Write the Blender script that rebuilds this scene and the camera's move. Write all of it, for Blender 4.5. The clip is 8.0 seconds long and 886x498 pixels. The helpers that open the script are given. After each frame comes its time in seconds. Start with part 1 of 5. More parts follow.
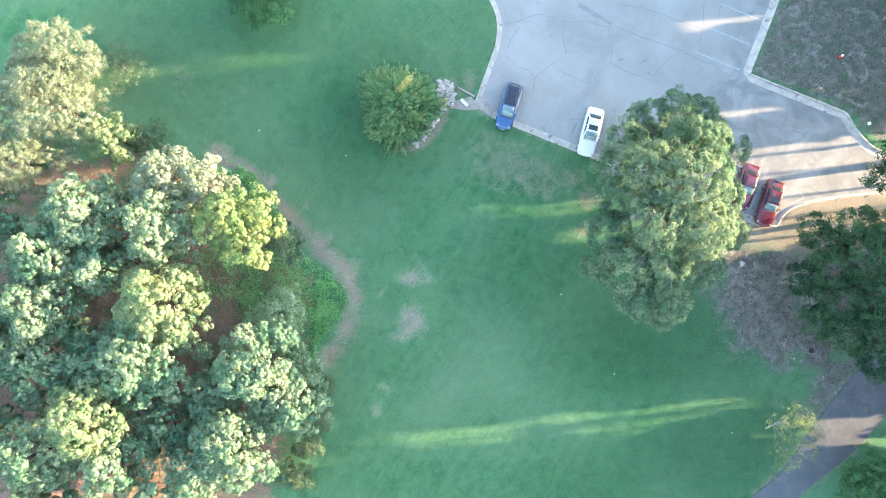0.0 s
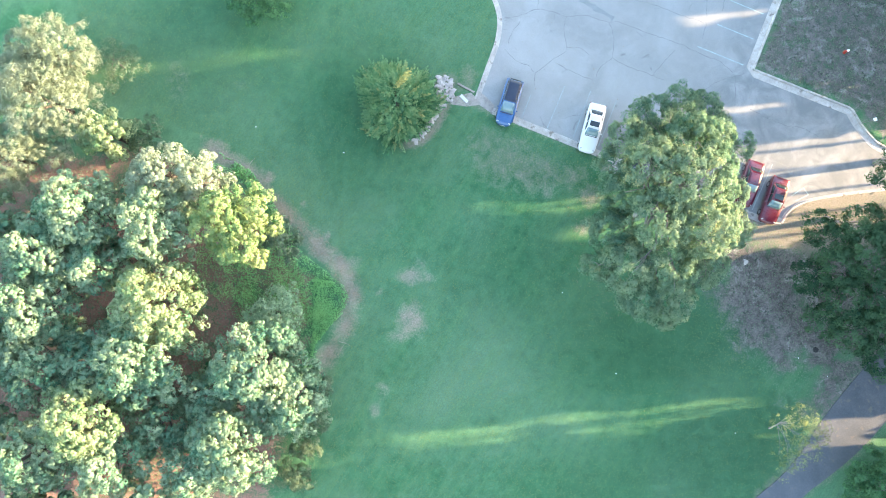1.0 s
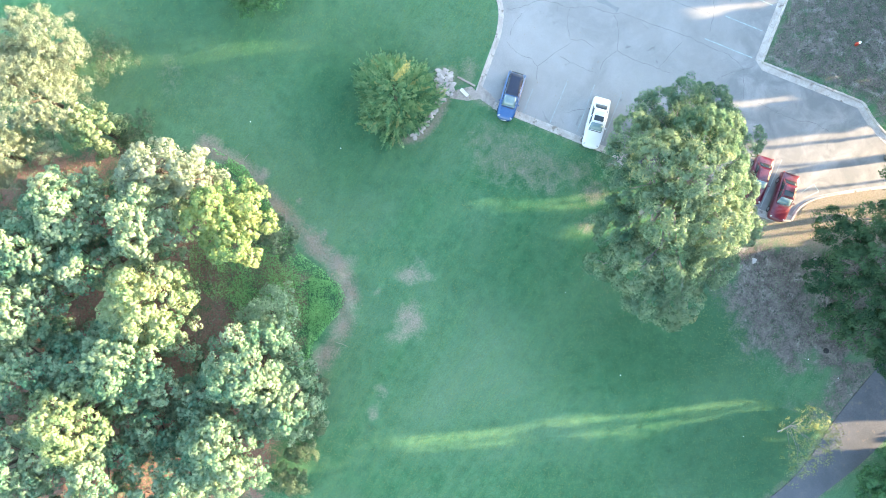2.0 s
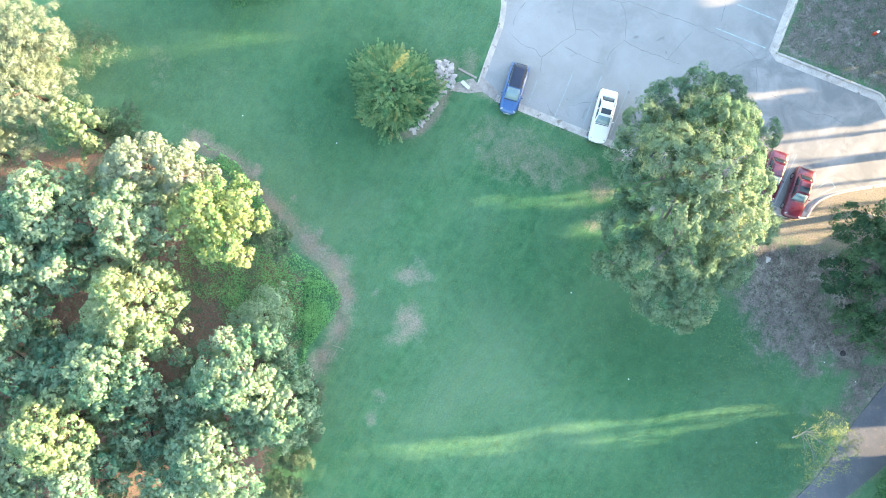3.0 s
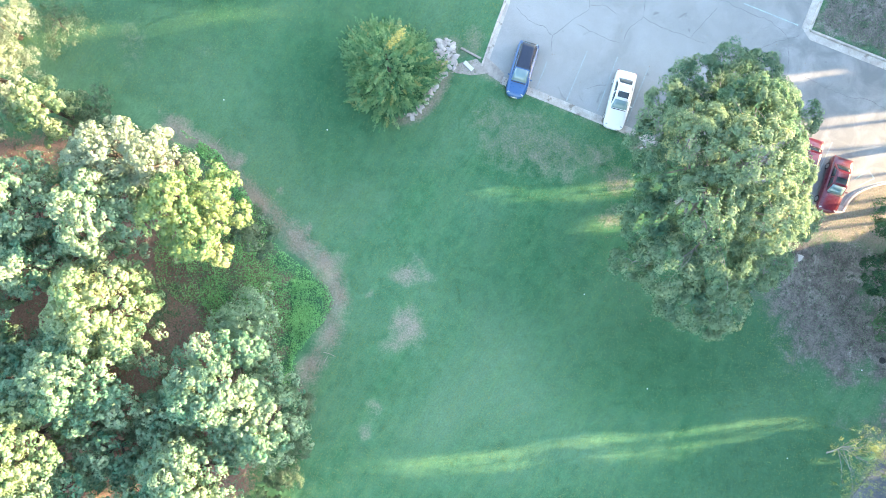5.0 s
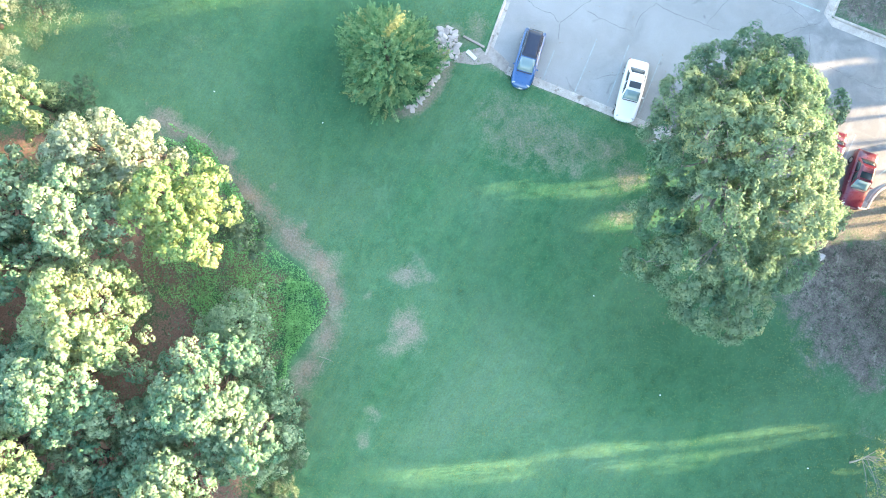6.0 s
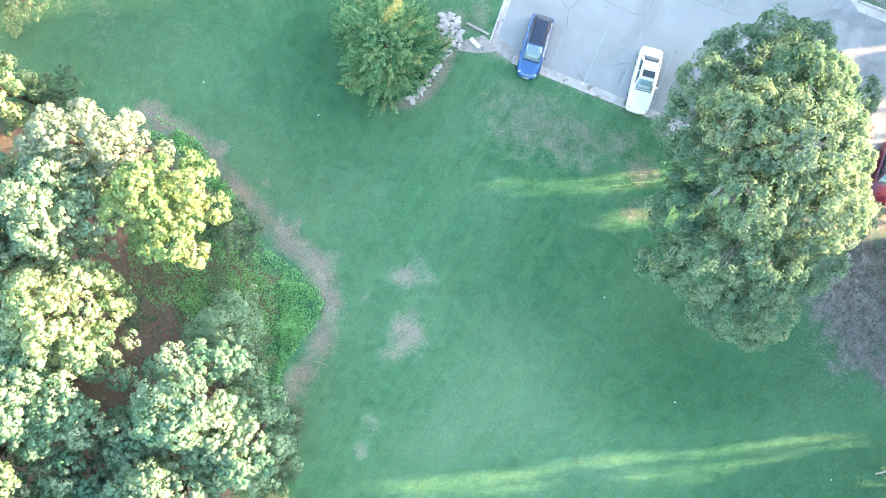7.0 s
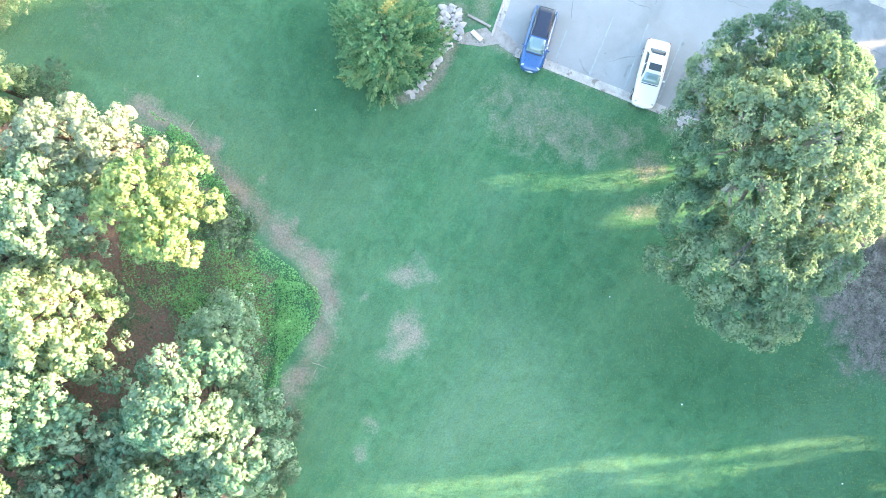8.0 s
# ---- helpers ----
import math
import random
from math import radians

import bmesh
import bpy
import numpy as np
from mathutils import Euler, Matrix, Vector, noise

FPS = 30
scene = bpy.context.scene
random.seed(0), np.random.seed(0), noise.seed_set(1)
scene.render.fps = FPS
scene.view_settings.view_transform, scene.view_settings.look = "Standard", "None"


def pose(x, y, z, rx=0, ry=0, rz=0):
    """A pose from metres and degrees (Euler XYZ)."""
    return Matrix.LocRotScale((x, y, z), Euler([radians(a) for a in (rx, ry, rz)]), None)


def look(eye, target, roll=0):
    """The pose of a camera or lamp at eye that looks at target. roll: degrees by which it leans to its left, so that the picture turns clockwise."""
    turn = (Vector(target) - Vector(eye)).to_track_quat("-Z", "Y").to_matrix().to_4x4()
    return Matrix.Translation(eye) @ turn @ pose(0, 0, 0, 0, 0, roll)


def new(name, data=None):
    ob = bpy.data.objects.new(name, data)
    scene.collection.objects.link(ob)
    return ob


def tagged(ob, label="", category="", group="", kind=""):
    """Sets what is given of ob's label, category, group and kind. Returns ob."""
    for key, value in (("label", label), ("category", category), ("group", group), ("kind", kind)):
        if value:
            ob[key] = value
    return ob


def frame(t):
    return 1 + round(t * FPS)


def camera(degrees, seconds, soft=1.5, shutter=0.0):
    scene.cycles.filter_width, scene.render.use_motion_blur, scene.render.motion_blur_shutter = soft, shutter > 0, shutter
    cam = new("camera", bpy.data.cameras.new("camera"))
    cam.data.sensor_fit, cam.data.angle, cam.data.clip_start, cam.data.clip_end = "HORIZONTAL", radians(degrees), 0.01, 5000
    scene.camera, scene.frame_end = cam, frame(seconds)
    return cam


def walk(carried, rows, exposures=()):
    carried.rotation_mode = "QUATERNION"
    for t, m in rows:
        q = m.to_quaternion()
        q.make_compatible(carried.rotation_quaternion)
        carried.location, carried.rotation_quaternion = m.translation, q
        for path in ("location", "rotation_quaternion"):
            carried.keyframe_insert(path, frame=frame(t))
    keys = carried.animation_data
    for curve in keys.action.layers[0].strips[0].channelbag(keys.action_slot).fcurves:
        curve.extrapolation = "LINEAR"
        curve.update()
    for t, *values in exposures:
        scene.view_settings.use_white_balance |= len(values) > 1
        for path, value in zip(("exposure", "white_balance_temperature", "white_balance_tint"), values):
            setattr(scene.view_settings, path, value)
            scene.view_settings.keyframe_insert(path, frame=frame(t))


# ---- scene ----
EXPO, SKY, SUN = 3.58, 0.135, 3.25
# unseen trees added to shade the park: x, y, top, radius, foot of the crown
SHADE_NORTH = [
    (58.0, 46.0, 21.5, 6.0, 1.0), (58.0, 37.5, 21.5, 5.0, 1.0), (68.0, 35.6, 23.5, 6.5, 1.0), (57.0, 32.2, 22.0, 4.4, 1.0), (62.0, 26.4, 20.8, 2.6, 8.0),
    (68.0, 22.6, 21.0, 3.6, 9.4), (58.0, 22.3, 22.0, 3.6, 1.0), (58.5, 15.5, 17.0, 1.4, 1.0), (58.2, 13.0, 15.5, 2.0, 7.6),
    (62.0, 8.6, 16.5, 2.4, 10.5), (58.0, 4.4, 16.5, 1.5, 7.4), (67.0, 11.9, 18.5, 1.6, 14.6),
]
SHADE_SOUTH = [
    (60.0, 2.0, 19.5, 2.2, 7.4), (57.0, -1.6, 22.0, 4.6, 1.0), (68.0, -3.0, 24.0, 5.5, 1.0), (59.0, -7.0, 22.5, 3.2, 1.0), (57.5, -19.2, 21.3, 4.9, 4.3),
    (69.0, -26.0, 23.5, 6.5, 1.0), (58.0, -27.0, 21.3, 5.0, 1.0), (50.5, -29.0, 15.6, 4.0, 1.0), (58.0, -37.0, 21.3, 5.5, 1.0), (68.0, -38.0, 23.5, 6.5, 1.0),
]
# slim unseen crowns and shrubs added in the gaps, so the low sun reaches the ground in bars
SHADE_SLIM = [
    (60.0, -11.9, 5.6, 1.5, 0.2), (60.0, -9.9, 9.0, 0.9, 3.0), (60.0, -13.3, 8.2, 0.8, 3.0), (60.3, -11.6, 9.3, 0.35, 8.5), (60.0, -11.8, 10.7, 0.9, 10.0),
    (60.0, -10.0, 15.0, 0.7, 10.4), (60.0, -13.6, 16.5, 1.1, 9.6), (60.2, -11.6, 15.6, 0.7, 13.4), (61.0, -12.0, 18.0, 1.6, 16.0),
    (58.0, -16.2, 2.8, 1.7, 0.1), (57.5, -20.8, 5.5, 2.8, 0.2), (60.0, -13.9, 5.2, 0.5, 0.2),
    (62.0, 8.8, 12.4, 0.5, 8.6), (60.0, 6.4, 14.6, 0.7, 11.2), (60.5, 26.4, 5.9, 1.6, 0.2), (60.5, 25.5, 8.6, 0.6, 5.0), (60.5, 26.6, 6.9, 0.5, 5.6), (60.0, 17.6, 5.2, 0.8, 0.2), (60.0, 18.0, 20.0, 1.2, 6.6),
]
cam = camera(73.0, 8.0, soft=1.0)
PATH = [
    (0.0, -0.269, -0.312, 60.151, 0.445, -0.423, 0.082),
    (0.5, -0.196, -0.228, 59.853, 0.278, -0.391, 0.072),
    (1.0, -0.109, -0.196, 59.377, 0.157, -0.332, 0.051),
    (1.5, -0.053, -0.195, 58.677, 0.075, -0.289, 0.052),
    (3.0, 0.013, -0.206, 55.433, -0.091, -0.199, -0.069),
    (3.5, 0.011, -0.269, 54.214, -0.080, -0.131, -0.059),
    (4.0, -0.052, -0.255, 52.988, -0.161, -0.170, -0.073),
    (4.5, -0.023, -0.216, 51.773, -0.273, -0.174, -0.074),
    (6.0, 0.112, -0.141, 48.032, -0.553, 0.143, -0.127),
    (6.5, 0.271, -0.134, 46.745, -0.597, 0.428, -0.158),
    (7.0, 0.230, -0.062, 45.490, -0.769, 0.493, -0.170),
    (7.5, 0.165, -0.118, 44.562, -0.742, 0.487, -0.192),
    (8.0, 0.144, -0.038, 44.324, -0.975, 0.488, -0.228),
]
walk(cam, [(t, pose(*p)) for t, *p in PATH], exposures=[(0.0, EXPO, 6620, 10), (3.5, EXPO + 0.12, 6620, 10), (6.0, EXPO + 0.20, 6620, 10), (8.0, EXPO + 0.4, 6620, 10)])

# ---- light: low morning sun from the east, clear sky ----
SUN_EL, SUN_AZ = 12.0, 7.0  # degrees over the horizon; degrees north of east
world = bpy.data.worlds.new("sky")
scene.world = world
world.use_nodes = True
wn = world.node_tree
sky = wn.nodes.new("ShaderNodeTexSky")
sky.sky_type = "NISHITA"
sky.sun_disc = False
sky.sun_elevation = radians(SUN_EL)
sky.sun_rotation = radians(90 - SUN_AZ)
wn.links.new(sky.outputs[0], wn.nodes["Background"].inputs[0])
wn.nodes["Background"].inputs[1].default_value = SKY
sun = new("sun", bpy.data.lights.new("sun", "SUN"))
sun.data.energy, sun.data.angle, sun.data.color = SUN, radians(0.8), (1.0, 0.75, 0.48)
toward = Vector((math.cos(radians(SUN_AZ)) * math.cos(radians(SUN_EL)), math.sin(radians(SUN_AZ)) * math.cos(radians(SUN_EL)), math.sin(radians(SUN_EL))))
sun.matrix_world = look(toward * 200, (0, 0, 0))


# ---- materials ----
def shader(name):
    m = bpy.data.materials.new(name)
    m.use_nodes = True
    return m, m.node_tree.nodes, m.node_tree.links, m.node_tree.nodes["Principled BSDF"]


def noise_node(n, l, scale, detail=4, vec=None, rough=0.6, dist=0.0):
    t = n.new("ShaderNodeTexNoise")
    t.inputs["Scale"].default_value, t.inputs["Detail"].default_value = scale, detail
    t.inputs["Roughness"].default_value, t.inputs["Distortion"].default_value = rough, dist
    if vec is not None:
        l.new(vec, t.inputs["Vector"])
    return t.outputs[0]


def ramp(n, l, src, stops):
    r = n.new("ShaderNodeValToRGB")
    e = r.color_ramp.elements
    while len(e) < len(stops):
        e.new(0.5)
    for k, (p, c) in zip(e, stops):
        k.position, k.color = p, (*c, 1) if len(c) == 3 else c
    l.new(src, r.inputs[0])
    return r.outputs[0]


def mix(n, l, fac, a, b, mode="MIX"):
    m = n.new("ShaderNodeMix")
    m.data_type, m.blend_type = "RGBA", mode
    for sock, v in ((m.inputs[0], fac), (m.inputs[6], a), (m.inputs[7], b)):
        if isinstance(v, (int, float)):
            sock.default_value = v
        elif isinstance(v, tuple):
            sock.default_value = (*v, 1)
        else:
            l.new(v, sock)
    return m.outputs[2]


def calc(n, l, op, a, b=0.0, clamp=False):
    m = n.new("ShaderNodeMath")
    m.operation, m.use_clamp = op, clamp
    for sock, v in zip(m.inputs, (a, b)):
        if isinstance(v, (int, float)):
            sock.default_value = v
        else:
            l.new(v, sock)
    return m.outputs[0]


def bump(n, l, b, height, strength, distance=0.02):
    k = n.new("ShaderNodeBump")
    k.inputs["Strength"].default_value, k.inputs["Distance"].default_value = strength, distance
    l.new(height, k.inputs["Height"])
    l.new(k.outputs[0], b.inputs["Normal"])


def where(n):
    return n.new("ShaderNodeTexCoord").outputs["Object"]


def world_place(n):
    return n.new("ShaderNodeNewGeometry").outputs["Position"]


def rough_stuff(name, dark, light, scale, fine=None, roughness=0.9, relief=0.4, specks=None):
    """Mineral or plain surfaces: two scales of mottling and a fine relief."""
    m, n, l, b = shader(name)
    v = world_place(n)
    big = noise_node(n, l, scale, 5, v, 0.65, 0.4)
    small = noise_node(n, l, fine or scale * 14, 4, v, 0.7)
    col = ramp(n, l, big, [(0.3, dark), (0.72, light)])
    col = mix(n, l, 0.35, col, ramp(n, l, small, [(0.3, (0.45, 0.45, 0.45)), (0.7, (0.95, 0.95, 0.95))]), "OVERLAY")
    if specks:
        col = mix(n, l, ramp(n, l, noise_node(n, l, specks[1], 3, v, 0.5), [(0.6, (0, 0, 0)), (0.68, (1, 1, 1))]), col, specks[0])
    l.new(col, b.inputs["Base Color"])
    b.inputs["Roughness"].default_value = roughness
    bump(n, l, b, small, relief)
    return m


def leaf_stuff(name, dark, light, odd=None, through_light=0.48, roughness=0.55):
    """Foliage: clump tint in an attribute, leaf tint by island, light passing through the blades."""
    m, n, l, b = shader(name)
    at = n.new("ShaderNodeAttribute")
    at.attribute_name = "tint"
    island = n.new("ShaderNodeNewGeometry").outputs["Random Per Island"]
    f = calc(n, l, "ADD", calc(n, l, "MULTIPLY", at.outputs["Fac"], 0.93), calc(n, l, "MULTIPLY", island, 0.07), True)
    stops = [(0.1, dark), (0.8, light)]
    if odd:
        stops.append((0.97, odd))
    col = ramp(n, l, f, stops)
    l.new(col, b.inputs["Base Color"])
    b.inputs["Roughness"].default_value = roughness
    b.inputs["Specular IOR Level"].default_value = 0.07
    tr = n.new("ShaderNodeBsdfTranslucent")
    l.new(mix(n, l, 1.0, col, (1.0, 1.0, 0.85), "MULTIPLY"), tr.inputs["Color"])
    ms = n.new("ShaderNodeMixShader")
    ms.inputs[0].default_value = through_light
    l.new(b.outputs[0], ms.inputs[1])
    l.new(tr.outputs[0], ms.inputs[2])
    l.new(ms.outputs[0], n["Material Output"].inputs["Surface"])
    return m


def bark_stuff(name, dark, light):
    m, n, l, b = shader(name)
    v = where(n)
    a = noise_node(n, l, 3, 5, v, 0.7, 1.0)
    f = noise_node(n, l, 28, 4, v, 0.7)
    l.new(mix(n, l, f, ramp(n, l, a, [(0.3, dark), (0.7, light)]), dark), b.inputs["Base Color"])
    b.inputs["Roughness"].default_value = 0.9
    bump(n, l, b, f, 0.7, 0.03)
    return m


def plain(name, colour, roughness=0.5, metal=0.0, coat=0.0, dirt=0.15):
    """Made things: paint, rubber, metal, with a little uneven dirt."""
    m, n, l, b = shader(name)
    f = noise_node(n, l, 6, 5, where(n), 0.7)
    worn = tuple(c * 0.72 + 0.03 for c in colour)
    l.new(mix(n, l, ramp(n, l, f, [(0.45, (0, 0, 0)), (0.8, (dirt * 3,) * 3)]), colour, worn), b.inputs["Base Color"])
    l.new(ramp(n, l, f, [(0.3, (roughness,) * 3), (0.8, (min(1, roughness + 0.15),) * 3)]), b.inputs["Roughness"])
    b.inputs["Metallic"].default_value = metal
    b.inputs["Coat Weight"].default_value = coat
    return m


def ground_stuff():
    """Lawn with worn earth, dry grass and litter: the masks come with the mesh, fine noise frays them."""
    m, n, l, b = shader("lawn_and_earth")
    v = world_place(n)
    at = n.new("ShaderNodeAttribute")
    at.attribute_name = "cover"
    sep = n.new("ShaderNodeSeparateColor")
    l.new(at.outputs["Color"], sep.inputs[0])
    wide = noise_node(n, l, 0.06, 5, v, 0.62, 0.8)
    mid = noise_node(n, l, 0.9, 5, v, 0.65, 0.5)
    fine = noise_node(n, l, 7.0, 4, v, 0.75)
    blade = noise_node(n, l, 26.0, 3, v, 0.8)
    # faint mower swaths
    mp = n.new("ShaderNodeMapping")
    mp.vector_type = "TEXTURE"
    mp.inputs["Rotation"].default_value = (0, 0, radians(-32))
    mp.inputs["Scale"].default_value = (0.8, 7.0, 1)
    l.new(v, mp.inputs["Vector"])
    swath = noise_node(n, l, 1.0, 3, mp.outputs[0], 0.6, 0.9)
    grass = ramp(n, l, mid, [(0.3, GRASS[0]), (0.5, GRASS[1]), (0.7, GRASS[2])])
    grass = mix(n, l, ramp(n, l, wide, [(0.38, (0, 0, 0)), (0.66, (0.7,) * 3)]), grass, GRASS[3])
    grass = mix(n, l, ramp(n, l, swath, [(0.46, (0, 0, 0)), (0.68, (0.4,) * 3)]), grass, GRASS[4])
    grass = mix(n, l, calc(n, l, "MULTIPLY", at.outputs["Alpha"], 0.86), grass, ramp(n, l, mid, [(0.3, (0.022, 0.080, 0.036)), (0.7, (0.043, 0.118, 0.056))]))
    # short streaks of lying blades
    ms = n.new("ShaderNodeMapping")
    ms.vector_type = "TEXTURE"
    ms.inputs["Rotation"].default_value = (0, 0, radians(55))
    ms.inputs["Scale"].default_value = (1.0, 0.28, 1)
    l.new(v, ms.inputs["Vector"])
    lying = noise_node(n, l, 1.6, 6, ms.outputs[0], 0.78, 0.1)
    shades = mix(n, l, 0.5, ramp(n, l, fine, [(0.3, (0.45,) * 3), (0.7, (1.5,) * 3)]), ramp(n, l, blade, [(0.3, (0.55,) * 3), (0.7, (1.35,) * 3)]))
    shades = mix(n, l, 0.25, shades, ramp(n, l, lying, [(0.3, (0.5,) * 3), (0.7, (1.55,) * 3)]))
    grass = mix(n, l, 1.0, grass, shades, "MULTIPLY")
    fray = calc(n, l, "ADD", calc(n, l, "MULTIPLY", calc(n, l, "SUBTRACT", fine, 0.5), 1.3), calc(n, l, "MULTIPLY", calc(n, l, "SUBTRACT", mid, 0.5), 1.5))

    def mask(src, lo, hi):
        a = calc(n, l, "MULTIPLY", src, ramp(n, l, src, [(0.0, (0, 0, 0)), (0.12, (1, 1, 1))]))
        s = calc(n, l, "ADD", a, calc(n, l, "MULTIPLY", fray, ramp(n, l, src, [(0.0, (0, 0, 0)), (0.25, (1, 1, 1))])))
        return ramp(n, l, s, [(lo, (0, 0, 0)), (hi, (1, 1, 1))])

    tan = ramp(n, l, fine, [(0.3, EARTH[0]), (0.7, EARTH[1])])
    red = ramp(n, l, fine, [(0.3, LITTER[0]), (0.7, LITTER[1])])
    grey = ramp(n, l, mid, [(0.3, CLAY[0]), (0.7, CLAY[1])])
    scuff = noise_node(n, l, 0.42, 5, v, 0.7, 1.2)
    grey = mix(n, l, ramp(n, l, scuff, [(0.54, (0, 0, 0)), (0.66, (0.7,) * 3)]), grey, CLAY[2])
    tuft = noise_node(n, l, 2.6, 4, v, 0.6, 0.8)
    grey = mix(n, l, ramp(n, l, tuft, [(0.55, (0, 0, 0)), (0.64, (0.85,) * 3)]), grey, CLAY[3])
    grey = mix(n, l, 0.75, grey, ramp(n, l, fine, [(0.3, (0.25,) * 3), (0.7, (0.95,) * 3)]), "OVERLAY")
    col = mix(n, l, calc(n, l, "MULTIPLY", mask(sep.outputs[0], 0.15, 0.95), 0.8), grass, tan)
    col = mix(n, l, mask(sep.outputs[2], 0.25, 0.7), col, grey)
    col = mix(n, l, mask(sep.outputs[1], 0.3, 0.7), col, red)
    l.new(col, b.inputs["Base Color"])
    b.inputs["Roughness"].default_value = 0.95
    b.inputs["Specular IOR Level"].default_value = 0.15
    bump(n, l, b, calc(n, l, "ADD", fine, blade), 0.6, 0.06)
    return m


def asphalt_stuff():
    m, n, l, b = shader("aged_asphalt")
    v = world_place(n)
    wide = noise_node(n, l, 0.16, 5, v, 0.6, 0.8)
    mid = noise_node(n, l, 1.3, 5, v, 0.7, 0.5)
    fine = noise_node(n, l, 45, 3, v, 0.7)
    col = ramp(n, l, wide, [(0.3, ASPHALT[0]), (0.7, ASPHALT[1])])
    col = mix(n, l, ramp(n, l, mid, [(0.5, (0, 0, 0)), (0.8, (0.4,) * 3)]), col, ASPHALT[2])
    col = mix(n, l, 0.4, col, ramp(n, l, fine, [(0.3, (0.28,) * 3), (0.7, (0.8,) * 3)]), "OVERLAY")
    tone = noise_node(n, l, 0.07, 4, v, 0.6, 1.0)
    col = mix(n, l, ramp(n, l, tone, [(0.42, (0, 0, 0)), (0.66, (0.5,) * 3)]), col, (0.215, 0.198, 0.18))
    oil = noise_node(n, l, 0.55, 3, v, 0.5, 1.5)
    col = mix(n, l, ramp(n, l, oil, [(0.66, (0, 0, 0)), (0.76, (0.5,) * 3)]), col, (0.09, 0.09, 0.09))
    # patchy darker asphalt from the bays along the planted corner eastwards
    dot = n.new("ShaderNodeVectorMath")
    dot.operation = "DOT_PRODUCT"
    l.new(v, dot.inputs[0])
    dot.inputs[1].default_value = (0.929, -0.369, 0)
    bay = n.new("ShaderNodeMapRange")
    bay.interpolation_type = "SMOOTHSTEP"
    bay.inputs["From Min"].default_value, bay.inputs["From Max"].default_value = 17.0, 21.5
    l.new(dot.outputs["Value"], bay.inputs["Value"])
    dark_east = calc(n, l, "MULTIPLY", bay.outputs[0], ramp(n, l, noise_node(n, l, 0.45, 4, v, 0.6, 0.6), [(0.38, (0, 0, 0)), (0.62, (0.62,) * 3)]))
    col = mix(n, l, dark_east, col, (0.11, 0.117, 0.118))
    l.new(col, b.inputs["Base Color"])
    b.inputs["Roughness"].default_value = 0.85
    bump(n, l, b, fine, 0.3, 0.01)
    return m


def glass_stuff():
    m, n, l, b = shader("tinted_glass")
    b.inputs["Base Color"].default_value = (0.02, 0.03, 0.035, 1)
    b.inputs["Roughness"].default_value = 0.04
    b.inputs["Specular IOR Level"].default_value = 0.5
    return m


def worn_paint_stuff(name, bare, paint):
    """Road paint scuffed through to the asphalt."""
    m, n, l, b = shader(name)
    v = world_place(n)
    f = noise_node(n, l, 5, 5, v, 0.75)
    l.new(ramp(n, l, f, [(0.38, bare), (0.66, paint)]), b.inputs["Base Color"])
    b.inputs["Roughness"].default_value = 0.8
    return m


GRASS = [(0.031, 0.115, 0.050), (0.050, 0.152, 0.068), (0.076, 0.184, 0.086), (0.127, 0.212, 0.126), (0.110, 0.210, 0.092)]
EARTH = [(0.180, 0.136, 0.112), (0.355, 0.275, 0.230)]
LITTER = [(0.150, 0.092, 0.073), (0.33, 0.208, 0.162)]
CLAY = [(0.060, 0.053, 0.047), (0.165, 0.146, 0.131), (0.27, 0.245, 0.225), (0.040, 0.055, 0.040)]
ASPHALT = [(0.198, 0.198, 0.192), (0.272, 0.271, 0.264), (0.31, 0.302, 0.29)]
M_GROUND, M_ASPHALT, M_GLASS = ground_stuff(), asphalt_stuff(), glass_stuff()
M_LINE = worn_paint_stuff("worn_road_paint", (0.22, 0.24, 0.235), (0.34, 0.45, 0.42))
M_FAINT = worn_paint_stuff("ghost_road_paint", (0.225, 0.235, 0.23), (0.285, 0.34, 0.33))
M_CONCRETE = rough_stuff("weathered_concrete", (0.245, 0.217, 0.192), (0.44, 0.40, 0.36), 0.9, specks=((0.19, 0.16, 0.135), 1.6))
M_FLUME = rough_stuff("stained_concrete", (0.17, 0.142, 0.122), (0.34, 0.30, 0.265), 1.1)
M_PATH = rough_stuff("grey_path", (0.056, 0.061, 0.068), (0.094, 0.097, 0.104), 0.5, specks=((0.13, 0.12, 0.105), 1.3))
M_CRACK = rough_stuff("crack_filler", (0.10, 0.10, 0.10), (0.15, 0.15, 0.145), 3)
M_STAIN = rough_stuff("oily_asphalt", (0.14, 0.15, 0.15), (0.19, 0.195, 0.195), 1.2)
M_ROCK = rough_stuff("pale_rock", (0.22, 0.195, 0.18), (0.44, 0.40, 0.37), 1.6, relief=0.8)
M_SLAB = plain("pale_slab", (0.52, 0.52, 0.50), 0.7)
M_PINE = leaf_stuff("pine_needles", (0.075, 0.20, 0.125), (0.315, 0.40, 0.25), through_light=0.34)
M_PALEPINE = leaf_stuff("pale_pine_needles", (0.13, 0.25, 0.125), (0.36, 0.42, 0.23), through_light=0.36)
M_PALE = leaf_stuff("pale_willow_leaves", (0.18, 0.245, 0.165), (0.355, 0.41, 0.295), through_light=0.4)
M_YELLOW = leaf_stuff("yellowing_leaves", (0.11, 0.24, 0.10), (0.38, 0.43, 0.18), (0.50, 0.50, 0.24), through_light=0.38)
M_OAK = leaf_stuff("oak_leaves", (0.058, 0.155, 0.102), (0.27, 0.355, 0.225), (0.42, 0.40, 0.21), through_light=0.5)
